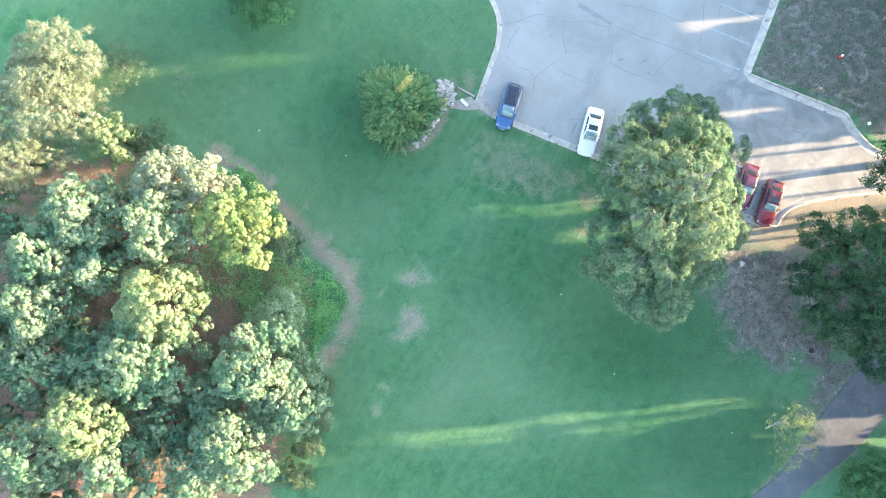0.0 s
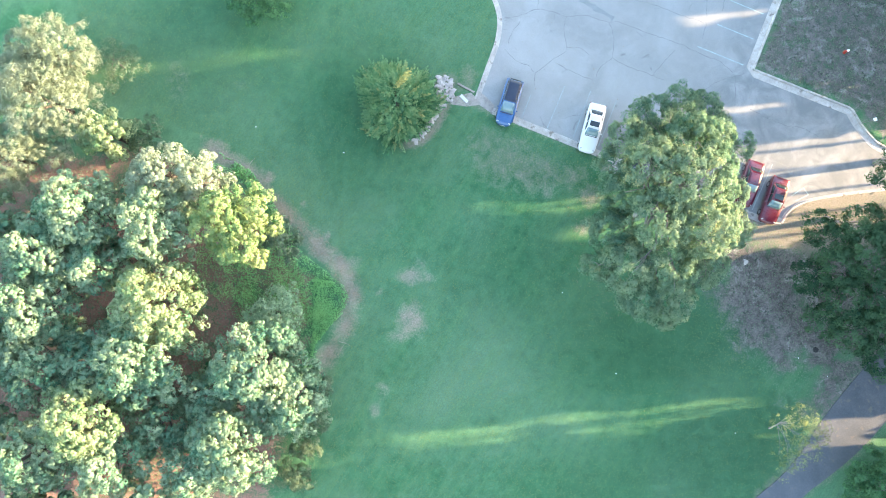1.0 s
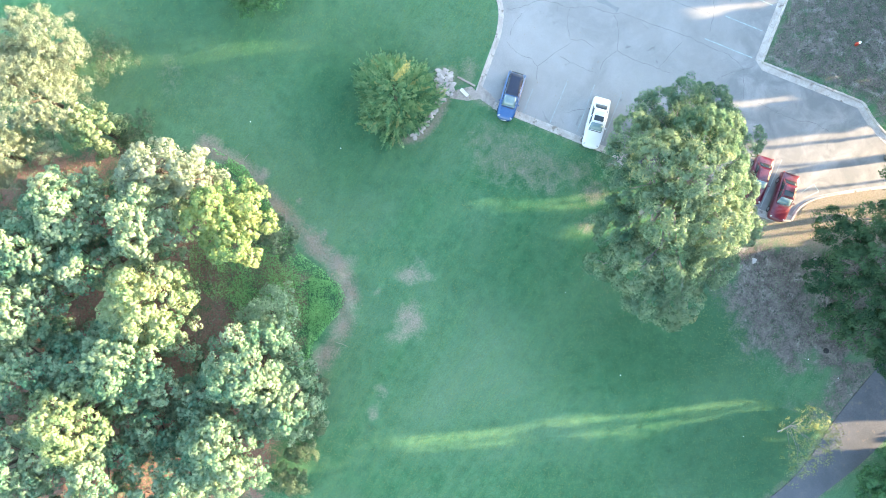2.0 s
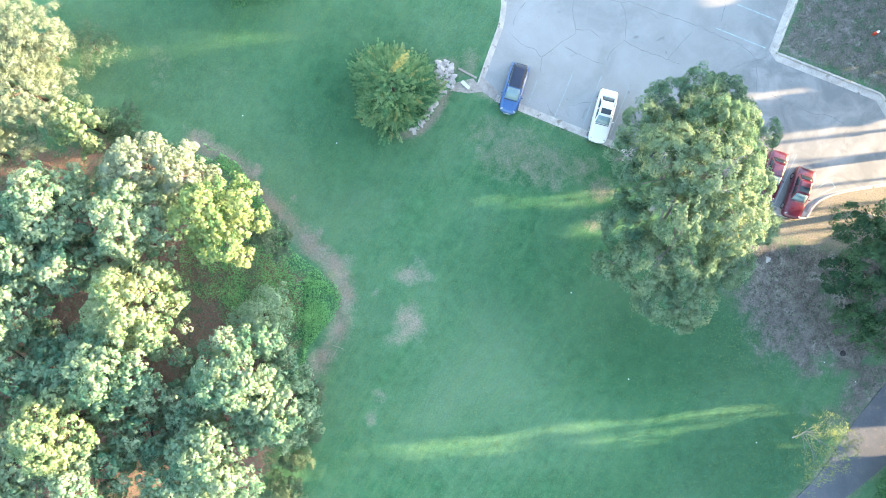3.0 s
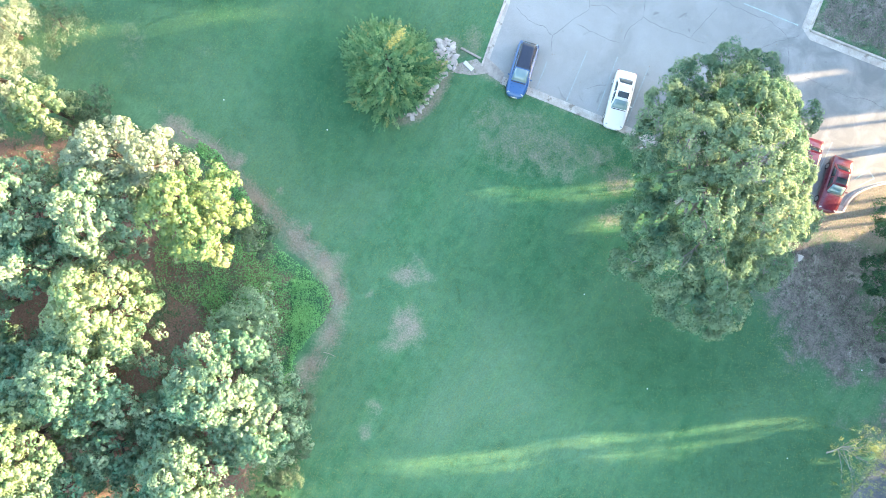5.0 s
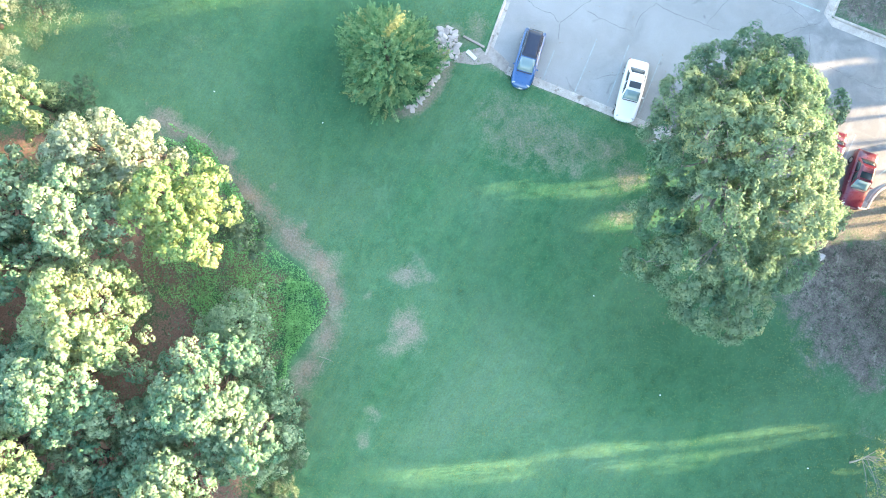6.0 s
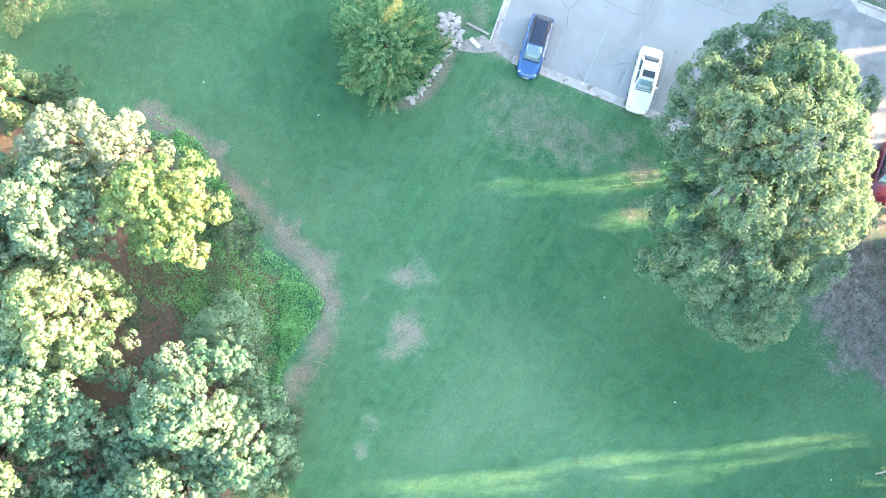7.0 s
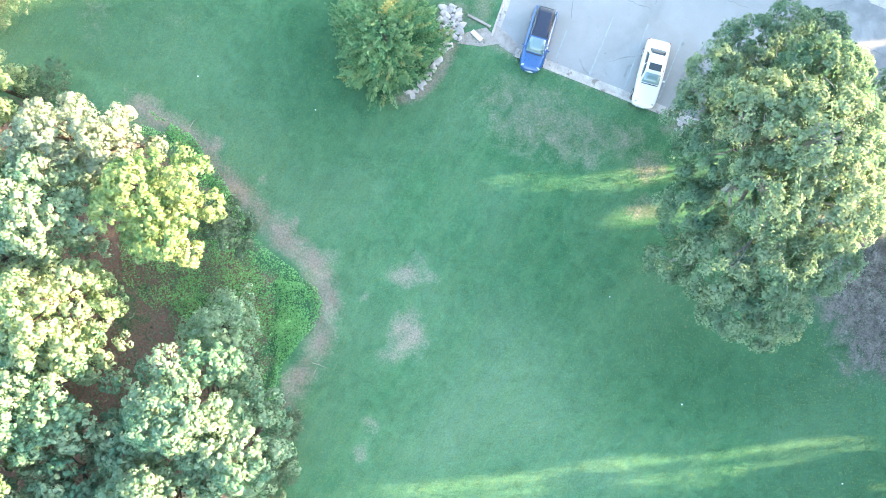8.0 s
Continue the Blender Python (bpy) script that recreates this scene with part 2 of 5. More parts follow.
M_DEEP = leaf_stuff("deep_green_leaves", (0.020, 0.064, 0.037), (0.098, 0.182, 0.092))
M_CEDAR = leaf_stuff("cedar_sprays", (0.092, 0.235, 0.125), (0.31, 0.46, 0.235), (0.38, 0.40, 0.19))
M_SPRAY = leaf_stuff("bright_yellow_sprays", (0.55, 0.45, 0.14), (0.78, 0.68, 0.32))
M_SAP = leaf_stuff("thin_yellow_leaves", (0.19, 0.26, 0.11), (0.42, 0.43, 0.18))
M_SHRUB = leaf_stuff("mid_green_leaves", (0.06, 0.17, 0.085), (0.14, 0.29, 0.13))
M_VINE = leaf_stuff("vine_leaves", (0.13, 0.365, 0.14), (0.29, 0.55, 0.225))
M_BRUSH = leaf_stuff("olive_brush", (0.090, 0.150, 0.100), (0.20, 0.26, 0.165))
M_OLIVE = leaf_stuff("pale_olive_leaves", (0.21, 0.345, 0.215), (0.43, 0.55, 0.36))
M_TWIG_LEAF = leaf_stuff("dry_weed_blades", (0.16, 0.12, 0.085), (0.30, 0.24, 0.18))
M_BLADE = leaf_stuff("grass_blades", (0.072, 0.155, 0.058), (0.190, 0.228, 0.090), through_light=0.3)
M_BARK = bark_stuff("grey_bark", (0.16, 0.15, 0.14), (0.42, 0.40, 0.37))
M_PINEBARK = bark_stuff("red_brown_bark", (0.05, 0.040, 0.032), (0.12, 0.095, 0.075))
M_TWIG = bark_stuff("dry_twig", (0.22, 0.19, 0.15), (0.38, 0.34, 0.28))
# M_SCREEN has the sky's reflection painted into its base colour, M_SHADED has not
M_SCREEN = plain("sky_coloured_windscreen", (0.13, 0.20, 0.205), 0.06, 0.0, 1.0)
M_ROOF = plain("dark_blue_roof", (0.010, 0.018, 0.04), 0.35)
M_SHADED = plain("dim_windscreen", (0.022, 0.032, 0.035), 0.06, 0.0, 1.0)
M_BLUE = plain("blue_car_paint", (0.010, 0.075, 0.21), 0.25, 0.1, 1.0)
M_WHITE = plain("white_car_paint", (0.58, 0.58, 0.565), 0.3, 0.0, 1.0, 0.05)
M_RED = plain("red_car_paint", (0.095, 0.004, 0.018), 0.25, 0.1, 1.0)
M_GREY = plain("grey_car_paint", (0.12, 0.13, 0.14), 0.25, 0.5, 1.0)
M_TYRE = plain("tyre_rubber", (0.02, 0.02, 0.02), 0.8)
M_RIM = plain("alloy_rim", (0.5, 0.5, 0.5), 0.3, 1.0)
M_BLACK = plain("black_trim", (0.018, 0.018, 0.02), 0.45)
M_LAMP = plain("clear_lamp_lens", (0.34, 0.36, 0.37), 0.12, 0.0, 1.0)
M_TAIL = plain("red_lamp_lens", (0.35, 0.01, 0.01), 0.15, 0.0, 1.0)
M_STEEL = plain("galvanised_steel", (0.22, 0.225, 0.23), 0.45, 0.9)
M_SIGN = plain("white_sign_sheet", (0.75, 0.75, 0.73), 0.4)
M_HYDRANT = plain("red_hydrant_paint", (0.50, 0.05, 0.03), 0.4)
M_IRON = plain("dark_cast_iron", (0.03, 0.03, 0.03), 0.6, 0.5)


# ---- building helpers ----
def mesh_ob(name, bm, material, parent=None, label="", smooth=False):
    me = bpy.data.meshes.new(name)
    bm.to_mesh(me)
    bm.free()
    if smooth:
        me.polygons.foreach_set("use_smooth", [True] * len(me.polygons))
    me.materials.append(material)
    ob = new(name, me)
    if parent is not None:
        ob.parent = parent
    if label:
        tagged(ob, label)
    return ob


part = mesh_ob


def thing(name, label, category, group="", kind="", at=None):
    ob = new(name)
    ob.empty_display_size = 0.2
    if at is not None:
        ob.matrix_world = at
    return tagged(ob, label, category, group, kind)


def box(bm, cx, cy, cz, sx, sy, sz, turn=0.0, bevel=0.0):
    m = pose(cx, cy, cz, 0, 0, turn) @ Matrix.Diagonal((sx, sy, sz, 1))
    made = bmesh.ops.create_cube(bm, size=1, matrix=m)["verts"]
    if bevel:
        edges = list({e for v in made for e in v.link_edges})
        bmesh.ops.bevel(bm, geom=edges, offset=bevel, segments=2, profile=0.6, affect="EDGES")
    return bm


def tube(bm, points, radii, sides=7):
    """A tapered round limb along a bent line."""
    rings = []
    for i, p in enumerate(points):
        a, b = points[max(0, i - 1)], points[min(len(points) - 1, i + 1)]
        d = (Vector(b) - Vector(a)).normalized()
        u = d.cross(Vector((0.3, 0.9, 0.2))).normalized()
        w = d.cross(u)
        rings.append([bm.verts.new(Vector(p) + radii[i] * (math.cos(k * math.tau / sides) * u + math.sin(k * math.tau / sides) * w)) for k in range(sides)])
    for r, s in zip(rings, rings[1:]):
        for k in range(sides):
            bm.faces.new((r[k], r[(k + 1) % sides], s[(k + 1) % sides], s[k]))
    bm.faces.new(rings[0][::-1])
    bm.faces.new(rings[-1])


def flat(bm, outline, z0, z1):
    """A slab over an outline, from z0 up to z1."""
    lo = [bm.verts.new((x, y, z0)) for x, y in outline]
    hi = [bm.verts.new((x, y, z1)) for x, y in outline]
    n = len(outline)
    area = sum(outline[i][0] * outline[(i + 1) % n][1] - outline[(i + 1) % n][0] * outline[i][1] for i in range(n))
    if area < 0:
        lo, hi = lo[::-1], hi[::-1]
    top = bm.faces.new(hi)
    bm.faces.new(lo[::-1])
    for i in range(n):
        bm.faces.new((lo[i], lo[(i + 1) % n], hi[(i + 1) % n], hi[i]))
    bmesh.ops.triangulate(bm, faces=[top])


def along(line, step):
    """A line cut into even steps: places and directions."""
    pts = [Vector(p) for p in line]
    total = sum((b - a).length for a, b in zip(pts, pts[1:]))
    count = max(1, round(total / step))
    out = []
    for i in range(count + 1):
        d = total * i / count
        for a, b in zip(pts, pts[1:]):
            s = (b - a).length
            if d <= s + 1e-6:
                out.append((a + (b - a) * (d / s), (b - a).normalized()))
                break
            d -= s
    return out


def smooth_line(line, rounds=2):
    for _ in range(rounds):
        fresh = [line[0]]
        for (ax, ay), (bx, by) in zip(line, line[1:]):
            fresh += [(ax * 0.75 + bx * 0.25, ay * 0.75 + by * 0.25), (ax * 0.25 + bx * 0.75, ay * 0.25 + by * 0.75)]
        line = fresh + [line[-1]]
    return line


def inside(px, py, outline):
    """Which of many places lie in an outline (arrays)."""
    hit = np.zeros(px.shape, bool)
    n = len(outline)
    for i in range(n):
        (ax, ay), (bx, by) = outline[i], outline[(i + 1) % n]
        if ay != by:
            hit ^= ((ay > py) != (by > py)) & (px < (bx - ax) * (py - ay) / (by - ay) + ax)
    return hit


def edge_distance(px, py, line, closed=True):
    """Distance of many places from a line (arrays)."""
    best = np.full(px.shape, 1e9)
    n = len(line)
    for i in range(n if closed else n - 1):
        (ax, ay), (bx, by) = line[i], line[(i + 1) % n]
        dx, dy = bx - ax, by - ay
        k = np.clip(((px - ax) * dx + (py - ay) * dy) / (dx * dx + dy * dy + 1e-9), 0, 1)
        best = np.minimum(best, np.hypot(px - ax - k * dx, py - ay - k * dy))
    return best


def soft_area(px, py, outline, fade):
    d = edge_distance(px, py, outline)
    return np.clip(0.5 + np.where(inside(px, py, outline), d, -d) / fade, 0, 1)


# ---- ground ----
LOT_Z = -0.13
WEST_EDGE = smooth_line([(-9.0, 33.0), (0.0, 29.5), (4.6, 26.2), (5.9, 23.3), (5.6, 20.6), (4.9, 18.8), (3.4, 14.6)])
SOUTH_EDGE = [(3.4, 14.6), (5.0, 13.57), (17.5, 8.55), (31.9, 2.75), (33.9, 2.6)]
BEND_EDGE = smooth_line([(33.9, 2.6), (34.6, 3.9), (36.0, 4.7), (38.2, 5.2), (44.0, 6.0), (70.0, 8.0)])
NORTH_EDGE = smooth_line([(70.0, 14.0), (46.0, 9.8), (43.7, 10.2), (41.8, 12.4), (40.95, 13.95)], 2) + [(31.05, 17.85), (34.05, 25.4), (38.65, 37.0)]
LOT = WEST_EDGE + SOUTH_EDGE[1:] + BEND_EDGE[1:] + NORTH_EDGE + [(30.0, 60.0), (-9.0, 60.0)]
PATH_EDGE_W = smooth_line([(24.0, -31.5), (30.9, -25.0), (34.1, -22.5), (36.1, -19.9), (38.1, -16.7), (42.1, -11.8), (52.0, -1.0)])
PATH_EDGE_E = smooth_line([(26.5, -34.5), (35.5, -24.9), (39.2, -22.2), (42.1, -19.7), (44.9, -16.5), (55.0, -4.0)])
BED = [(-42.0, 20.0), (-27.0, 12.5), (-22.0, 10.5), (-17.3, 7.1), (-14.6, 3.6), (-11.2, 0.6), (-9.4, -1.1), (-8.2, -3.2), (-7.8, -4.9), (-8.3, -7.0), (-9.2, -9.1), (-10.6, -11.3), (-11.5, -15.0), (-13.0, -20.0), (-15.0, -27.0), (-60.0, -30.0), (-60.0, 10.0)]
VINES = [(-22.5, 8.5), (-18.4, 7.1), (-16.6, 3.4), (-13.4, -0.6), (-11.0, -2.4), (-9.5, -3.7), (-9.0, -4.9), (-9.8, -6.7), (-11.0, -7.9), (-12.1, -9.6), (-12.7, -11.8), (-13.3, -12.6), (-14.0, -9.0), (-17.0, -7.0), (-20.5, -5.0), (-20.5, -1.0)]
DIRT = [(25.5, 0.3), (29.5, 3.0), (32.0, 2.4), (34.2, 2.4), (36.0, 4.0), (44.0, 5.5), (52.0, 3.0), (46.0, -8.0), (42.7, -11.3), (38.2, -16.4), (33.6, -14.5), (30.6, -11.0), (28.8, -6.5), (25.8, -3.0)]
NE_EARTH = [(31.2, 17.9), (41.1, 14.2), (44.2, 11.0), (70.0, 14.5), (70.0, 60.0), (48.0, 60.0), (37.0, 34.0), (34.2, 25.4)]

# worn patches of the lawn: x, y, half width, half height, strength
WORN_LAWN = [
    (-2.9, -7.1, 1.5, 1.9, 0.72), (-2.8, -2.7, 1.6, 1, 0.55), (-2, -1.4, 0.6, 0.6, 0.42), (-0.9, -2.9, 0.7, 0.6, 0.36), (-6.1, -4.3, 0.4, 0.35, 0.45), (-8.6, -1.4, 0.9, 0.8, 0.45),
    (-11.2, 1.2, 0.4, 0.45, 0.75), (-17.2, 6.9, 0.8, 0.9, 0.75), (-13.6, 4.4, 0.3, 0.4, 0.5), (-4.2, -8.6, 1.2, 0.9, 0.42), (-5.8, -14, 0.8, 1, 0.35), (-6.6, -16, 0.7, 0.9, 0.35),
    (10.6, 5.6, 1, 0.9, 0.36),
]
# more worn patches; the faint one at (-19.6, 16.1) paints a sunlit streak
WORN_AND_SUNLIT = [
    (14.8, 5.2, 1.4, 1.2, 0.6), (14.6, 2.2, 1.6, 1, 0.45), (17.3, 8, 1.6, 0.6, 0.7), (0.8, 16.4, 1.8, 1, 0.6), (2.8, 17, 1.2, 1.4, 0.4), (-19.6, 16.1, 2.5, 1, 0.12),
    (-26, 16.5, 1.6, 3.5, 0.2), (6.6, 8.6, 3.8, 2.7, 0.42), (9.4, 7.4, 3.4, 2.2, 0.44), (4.6, 10.4, 2.6, 1.8, 0.36), (13.0, 7.2, 2.6, 1.6, 0.36),
]


def build_ground():
    xs = np.concatenate([-np.geomspace(1800, 62, 14), np.arange(-60, 72.1, 0.33), np.geomspace(74, 1800, 14)])
    ys = np.concatenate([-np.geomspace(1800, 47, 14), np.arange(-45, 48.1, 0.33), np.geomspace(50, 1800, 14)])
    px, py = np.meshgrid(xs, ys)
    rng = np.random.default_rng(4)
    z = 0.05 * np.sin(px * 0.11 + 1) * np.cos(py * 0.13) + 0.012 * np.sin(px * 0.9) * np.sin(py * 0.8 + px * 0.3)
    near_lot = edge_distance(px, py, LOT)
    in_lot = inside(px, py, LOT)
    z *= np.clip((near_lot - 0.6) / 3, 0, 1)
    # the wood's floor mounds up a little behind its edge
    bed = soft_area(px, py, BED, 2.0)
    z += 0.10 * bed * np.sin(px * 1.3) * np.sin(py * 1.1 + 0.5 * px)
    z[in_lot] = -0.9
    # the sheet's edge runs under the kerb
    gy, gx = np.gradient(np.where(in_lot, near_lot, -near_lot), ys, xs)
    size = np.hypot(gx, gy) + 1e-9
    off = np.where(in_lot, near_lot, -near_lot) + 0.08
    snap = np.abs(off) < 0.26
    px[snap], py[snap] = (px - gx / size * off)[snap], (py - gy / size * off)[snap]
    z[snap] = -0.01
    lane = PATH_EDGE_W + PATH_EDGE_E[::-1]
    z = np.where(inside(px, py, lane), -0.06, z * np.clip(edge_distance(px, py, lane) / 2, 0, 1))
    far = (np.abs(px) > 75) | (np.abs(py) > 55)
    z[far & ~in_lot] = 0.0
    tan = np.zeros(px.shape)
    # worn strip along the wood's edge, bare patches and a painted sun streak on the lawn
    rim = edge_distance(px, py, BED[2:13], False) * np.where(inside(px, py, BED), 1, -1)
    tan = np.maximum(tan, np.clip(1.15 - np.abs(rim - 0.8) / 1.3, 0, 1) * (0.82 + 0.3 * np.sin(px * 1.1 + py * 0.7) * np.sin(py * 1.3 - px * 0.4)))
    for cx, cy, rx, ry, w in WORN_LAWN + WORN_AND_SUNLIT:
        d = np.hypot((px - cx) / rx, (py - cy) / ry)
        tan = np.maximum(tan, w * np.clip(1.35 - d, 0, 1) / 0.9)
    for line, w in ((SOUTH_EDGE, 0.45), (PATH_EDGE_W, 0.5), (PATH_EDGE_E, 0.4), (NORTH_EDGE, 0.35)):
        tan = np.maximum(tan, w * np.clip(1 - edge_distance(px, py, line, False) / 0.9, 0, 1))
    # the rim of the rock bed, and straw by the drive
    tan = np.maximum(tan, 0.85 * np.clip(1.2 - edge_distance(px, py, [(0.6, 14.2), (0.0, 12.9), (-0.9, 11.5), (-2.2, 10.5), (-3.8, 10.2)], False) / 0.55, 0, 1))
    tan = np.maximum(tan, 1.1 * soft_area(px, py, [(26.5, 1.2), (30.5, 5.0), (34.0, 5.0), (36.0, 6.5), (44.0, 8.0), (54.0, 6.0), (45.0, 0.3), (38.0, -0.9)], 2.2))
    litter = soft_area(px, py, [(-30.0, 10.4), (-20.5, 7.3), (-17.5, 3.5), (-14.0, -0.5), (-12.4, -6.0), (-14.2, -13.0), (-17.5, -26.0), (-60.0, -30.0), (-60.0, 8.0), (-36.0, 9.5)], 3.0)
    patchy = 0.5 + 0.5 * np.sin(px * 0.55 + 1.3 * np.sin(py * 0.42)) * np.sin(py * 0.6 + 1.7 * np.sin(px * 0.35 + 1))
    litter *= 0.45 + 0.55 * patchy
    grey = np.maximum(soft_area(px, py, DIRT, 4.5), soft_area(px, py, NE_EARTH, 1.6) * 0.72)
    straw = soft_area(px, py, [(26.5, 1.2), (30.5, 5.0), (34.0, 5.0), (36.0, 6.5), (44.0, 8.0), (54.0, 6.0), (45.0, 0.3), (38.0, -0.9)], 2.2)
    grey *= 1 - 0.95 * straw
    for cx, cy, rx, ry, w in ((37.4, -12.2, 1.8, 0.9, 0.6), (36.0, -4.5, 1.2, 3.0, 0.4), (40.2, -10.6, 1.4, 0.8, 0.7), (33.0, -8.5, 1.2, 1.6, 0.3), (35.2, -13.6, 2.6, 2.0, 0.95), (31.5, -12.2, 1.8, 2.2, 0.9), (35.6, -10.6, 1.5, 1.1, 0.6), (28.2, -2.6, 1.5, 1.5, 0.5)):
        grey *= 1 - w * np.clip(1.4 - np.hypot((px - cx) / rx, (py - cy) / ry), 0, 1)
    lush = np.zeros(px.shape)
    for cx, cy, rx, ry, w in ((22.0, -9.0, 11.0, 6.0, 1.0), (28.0, -20.0, 9.0, 6.0, 0.9), (8.0, -3.0, 7.0, 5.0, 0.5), (-8.0, 13.0, 7.0, 8.0, 0.55), (-24.0, 20.0, 9.0, 6.0, 0.7), (3.0, 20.5, 4.0, 6.0, 0.1), (14.0, 6.5, 6.0, 3.0, 0.2), (20.0, -24.0, 10.0, 4.0, 0.5)):
        lush = np.maximum(lush, w * np.clip(1.5 - np.hypot((px - cx) / rx, (py - cy) / ry), 0, 1))
    nx, ny = len(xs), len(ys)
    me = bpy.data.meshes.new("ground")
    idx = np.arange(nx * ny).reshape(ny, nx)
    quads = np.stack([idx[:-1, :-1], idx[:-1, 1:], idx[1:, 1:], idx[1:, :-1]], -1).reshape(-1, 4)
    fill_mesh(me, np.stack([px, py, z], -1).reshape(-1, 3), quads)
    ca = me.color_attributes.new("cover", "FLOAT_COLOR", "POINT")
    ca.data.foreach_set("color", np.stack([tan, litter, grey, lush], -1).reshape(-1).astype(np.float32))
    me.polygons.foreach_set("use_smooth", np.ones(len(quads), bool))
    me.materials.append(M_GROUND)
    tagged(new("ground", me), "mown park lawn with bare earth patches and leaf litter", "lawn", kind="structure")


def fill_mesh(me, verts, quads):
    me.vertices.add(len(verts))
    me.vertices.foreach_set("co", np.asarray(verts, np.float32).reshape(-1))
    me.loops.add(quads.size)
    me.loops.foreach_set("vertex_index", quads.astype(np.int32).reshape(-1))
    me.polygons.add(len(quads))
    me.polygons.foreach_set("loop_start", np.arange(0, quads.size, 4, dtype=np.int32))
    me.update(calc_edges=True)


build_ground()

bm = bmesh.new()
flat(bm, LOT, LOT_Z - 0.2, LOT_Z)
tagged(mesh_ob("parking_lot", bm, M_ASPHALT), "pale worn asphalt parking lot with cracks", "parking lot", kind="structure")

bm = bmesh.new()
flat(bm, PATH_EDGE_W + PATH_EDGE_E[::-1], -0.15, 0.035)
tagged(mesh_ob("path", bm, M_PATH), "grey paved footpath across the grass", "path", kind="structure")


def kerb(name, line, side, gutter, label):
    """Cast kerb lengths with a gutter pan; side +1: the lot lies to the right of the line."""
    holder = thing(name, label, "kerb", kind="structure")
    stops = along(line, 0.5)
    per = 6
    for s in range(0, len(stops) - 1, per):
        run = stops[s:s + per + 1]
        bm = bmesh.new()
        rings = []
        for i, (p, d) in enumerate(run):
            out = Vector((d.y, -d.x)) * side
            q = p + d * (0.008 if i == 0 else -0.008 if i == len(run) - 1 else 0)
            profile = [(-0.02, -0.5), (-0.02, 0.012), (0.0, 0.03), (0.13, 0.03), (0.16, 0.005), (0.18, LOT_Z + 0.02), (0.18 + gutter, LOT_Z + 0.008), (0.18 + gutter, -0.5)]
            rings.append([bm.verts.new((q.x + out.x * (a - 0.15), q.y + out.y * (a - 0.15), z)) for a, z in profile])
        for r, t in zip(rings, rings[1:]):
            for k in range(len(r)):
                f = (r[k], r[(k + 1) % len(r)], t[(k + 1) % len(r)], t[k])
                bm.faces.new(f if side > 0 else f[::-1])
        bm.faces.new(rings[0][::-1] if side > 0 else rings[0])
        bm.faces.new(rings[-1] if side > 0 else rings[-1][::-1])
        bmesh.ops.recalc_face_normals(bm, faces=bm.faces[:])
        part("kerb_length", bm, M_CONCRETE, holder)


kerb("kerb_west", WEST_EDGE[:-1], -1, 0.32, "pale concrete kerb curving along the lawn")
kerb("kerb_south", SOUTH_EDGE[1:], -1, 0.50, "pale concrete kerb and gutter before the parked cars")
kerb("kerb_bend", BEND_EDGE, -1, 0.12, "concrete kerb bending into the sunlit drive")
kerb("kerb_north", NORTH_EDGE, -1, 0.60, "concrete kerb round the planted corner")


def ribbon(bm, line, width, z, jitter=0.0, seed=0):
    rnd = random.Random(seed)
    pts = along(line, 0.35) if jitter else [(Vector(p), None) for p in line]
    vs = []
    for i, (p, d) in enumerate(pts):
        if d is None:
            a, b = Vector(line[max(0, i - 1)]), Vector(line[min(len(line) - 1, i + 1)])
            d = (b - a).normalized()
        nrm = Vector((-d.y, d.x))
        p = p + nrm * rnd.uniform(-jitter, jitter)
        w = width * rnd.uniform(0.5, 1.3) / 2 if jitter else width / 2
        vs.append([bm.verts.new((p.x + k * nrm.x * w, p.y + k * nrm.y * w, zz)) for k, zz in ((1, z - 0.03), (1, z), (-1, z), (-1, z - 0.03))])
    for r, s in zip(vs, vs[1:]):
        for k in range(3):
            bm.faces.new((r[k], s[k], s[k + 1], r[k + 1]))
    bmesh.ops.recalc_face_normals(bm, faces=bm.faces[:])


CRACKS = (
    [(6.4, 23.0), (7.6, 23.1), (8.6, 23.5), (9.7, 23.9), (11.6, 23.5), (12.3, 23.1), (14.5, 23.3), (16.8, 22.5), (17.6, 22.7), (20.5, 21.5), (24.0, 20.4), (26.2, 19.3), (27.7, 18.8), (28.8, 18.0), (29.4, 17.2)],
    [(9.7, 28.4), (9.7, 23.9)],
    [(12.5, 23.1), (12.2, 22.0), (12.4, 20.8), (12.6, 19.7), (11.1, 18.8), (9.9, 17.9), (9.3, 17.4), (9.3, 16.2)],
    [(16.8, 22.5), (17.2, 21.7), (17.2, 20.2), (17.1, 19.0), (15.9, 18.2), (15.4, 17.1)],
    [(6.4, 19.9), (7.3, 18.8), (8.8, 18.2), (9.3, 17.5)],
    [(11.6, 18.4), (13.1, 17.6), (13.9, 17.3), (15.1, 16.8)],
    [(17.1, 19.0), (18.8, 18.1), (21.1, 17.3), (22.2, 16.8)],
    [(21.1, 17.3), (22.2, 18.7), (23.4, 19.8)],
)
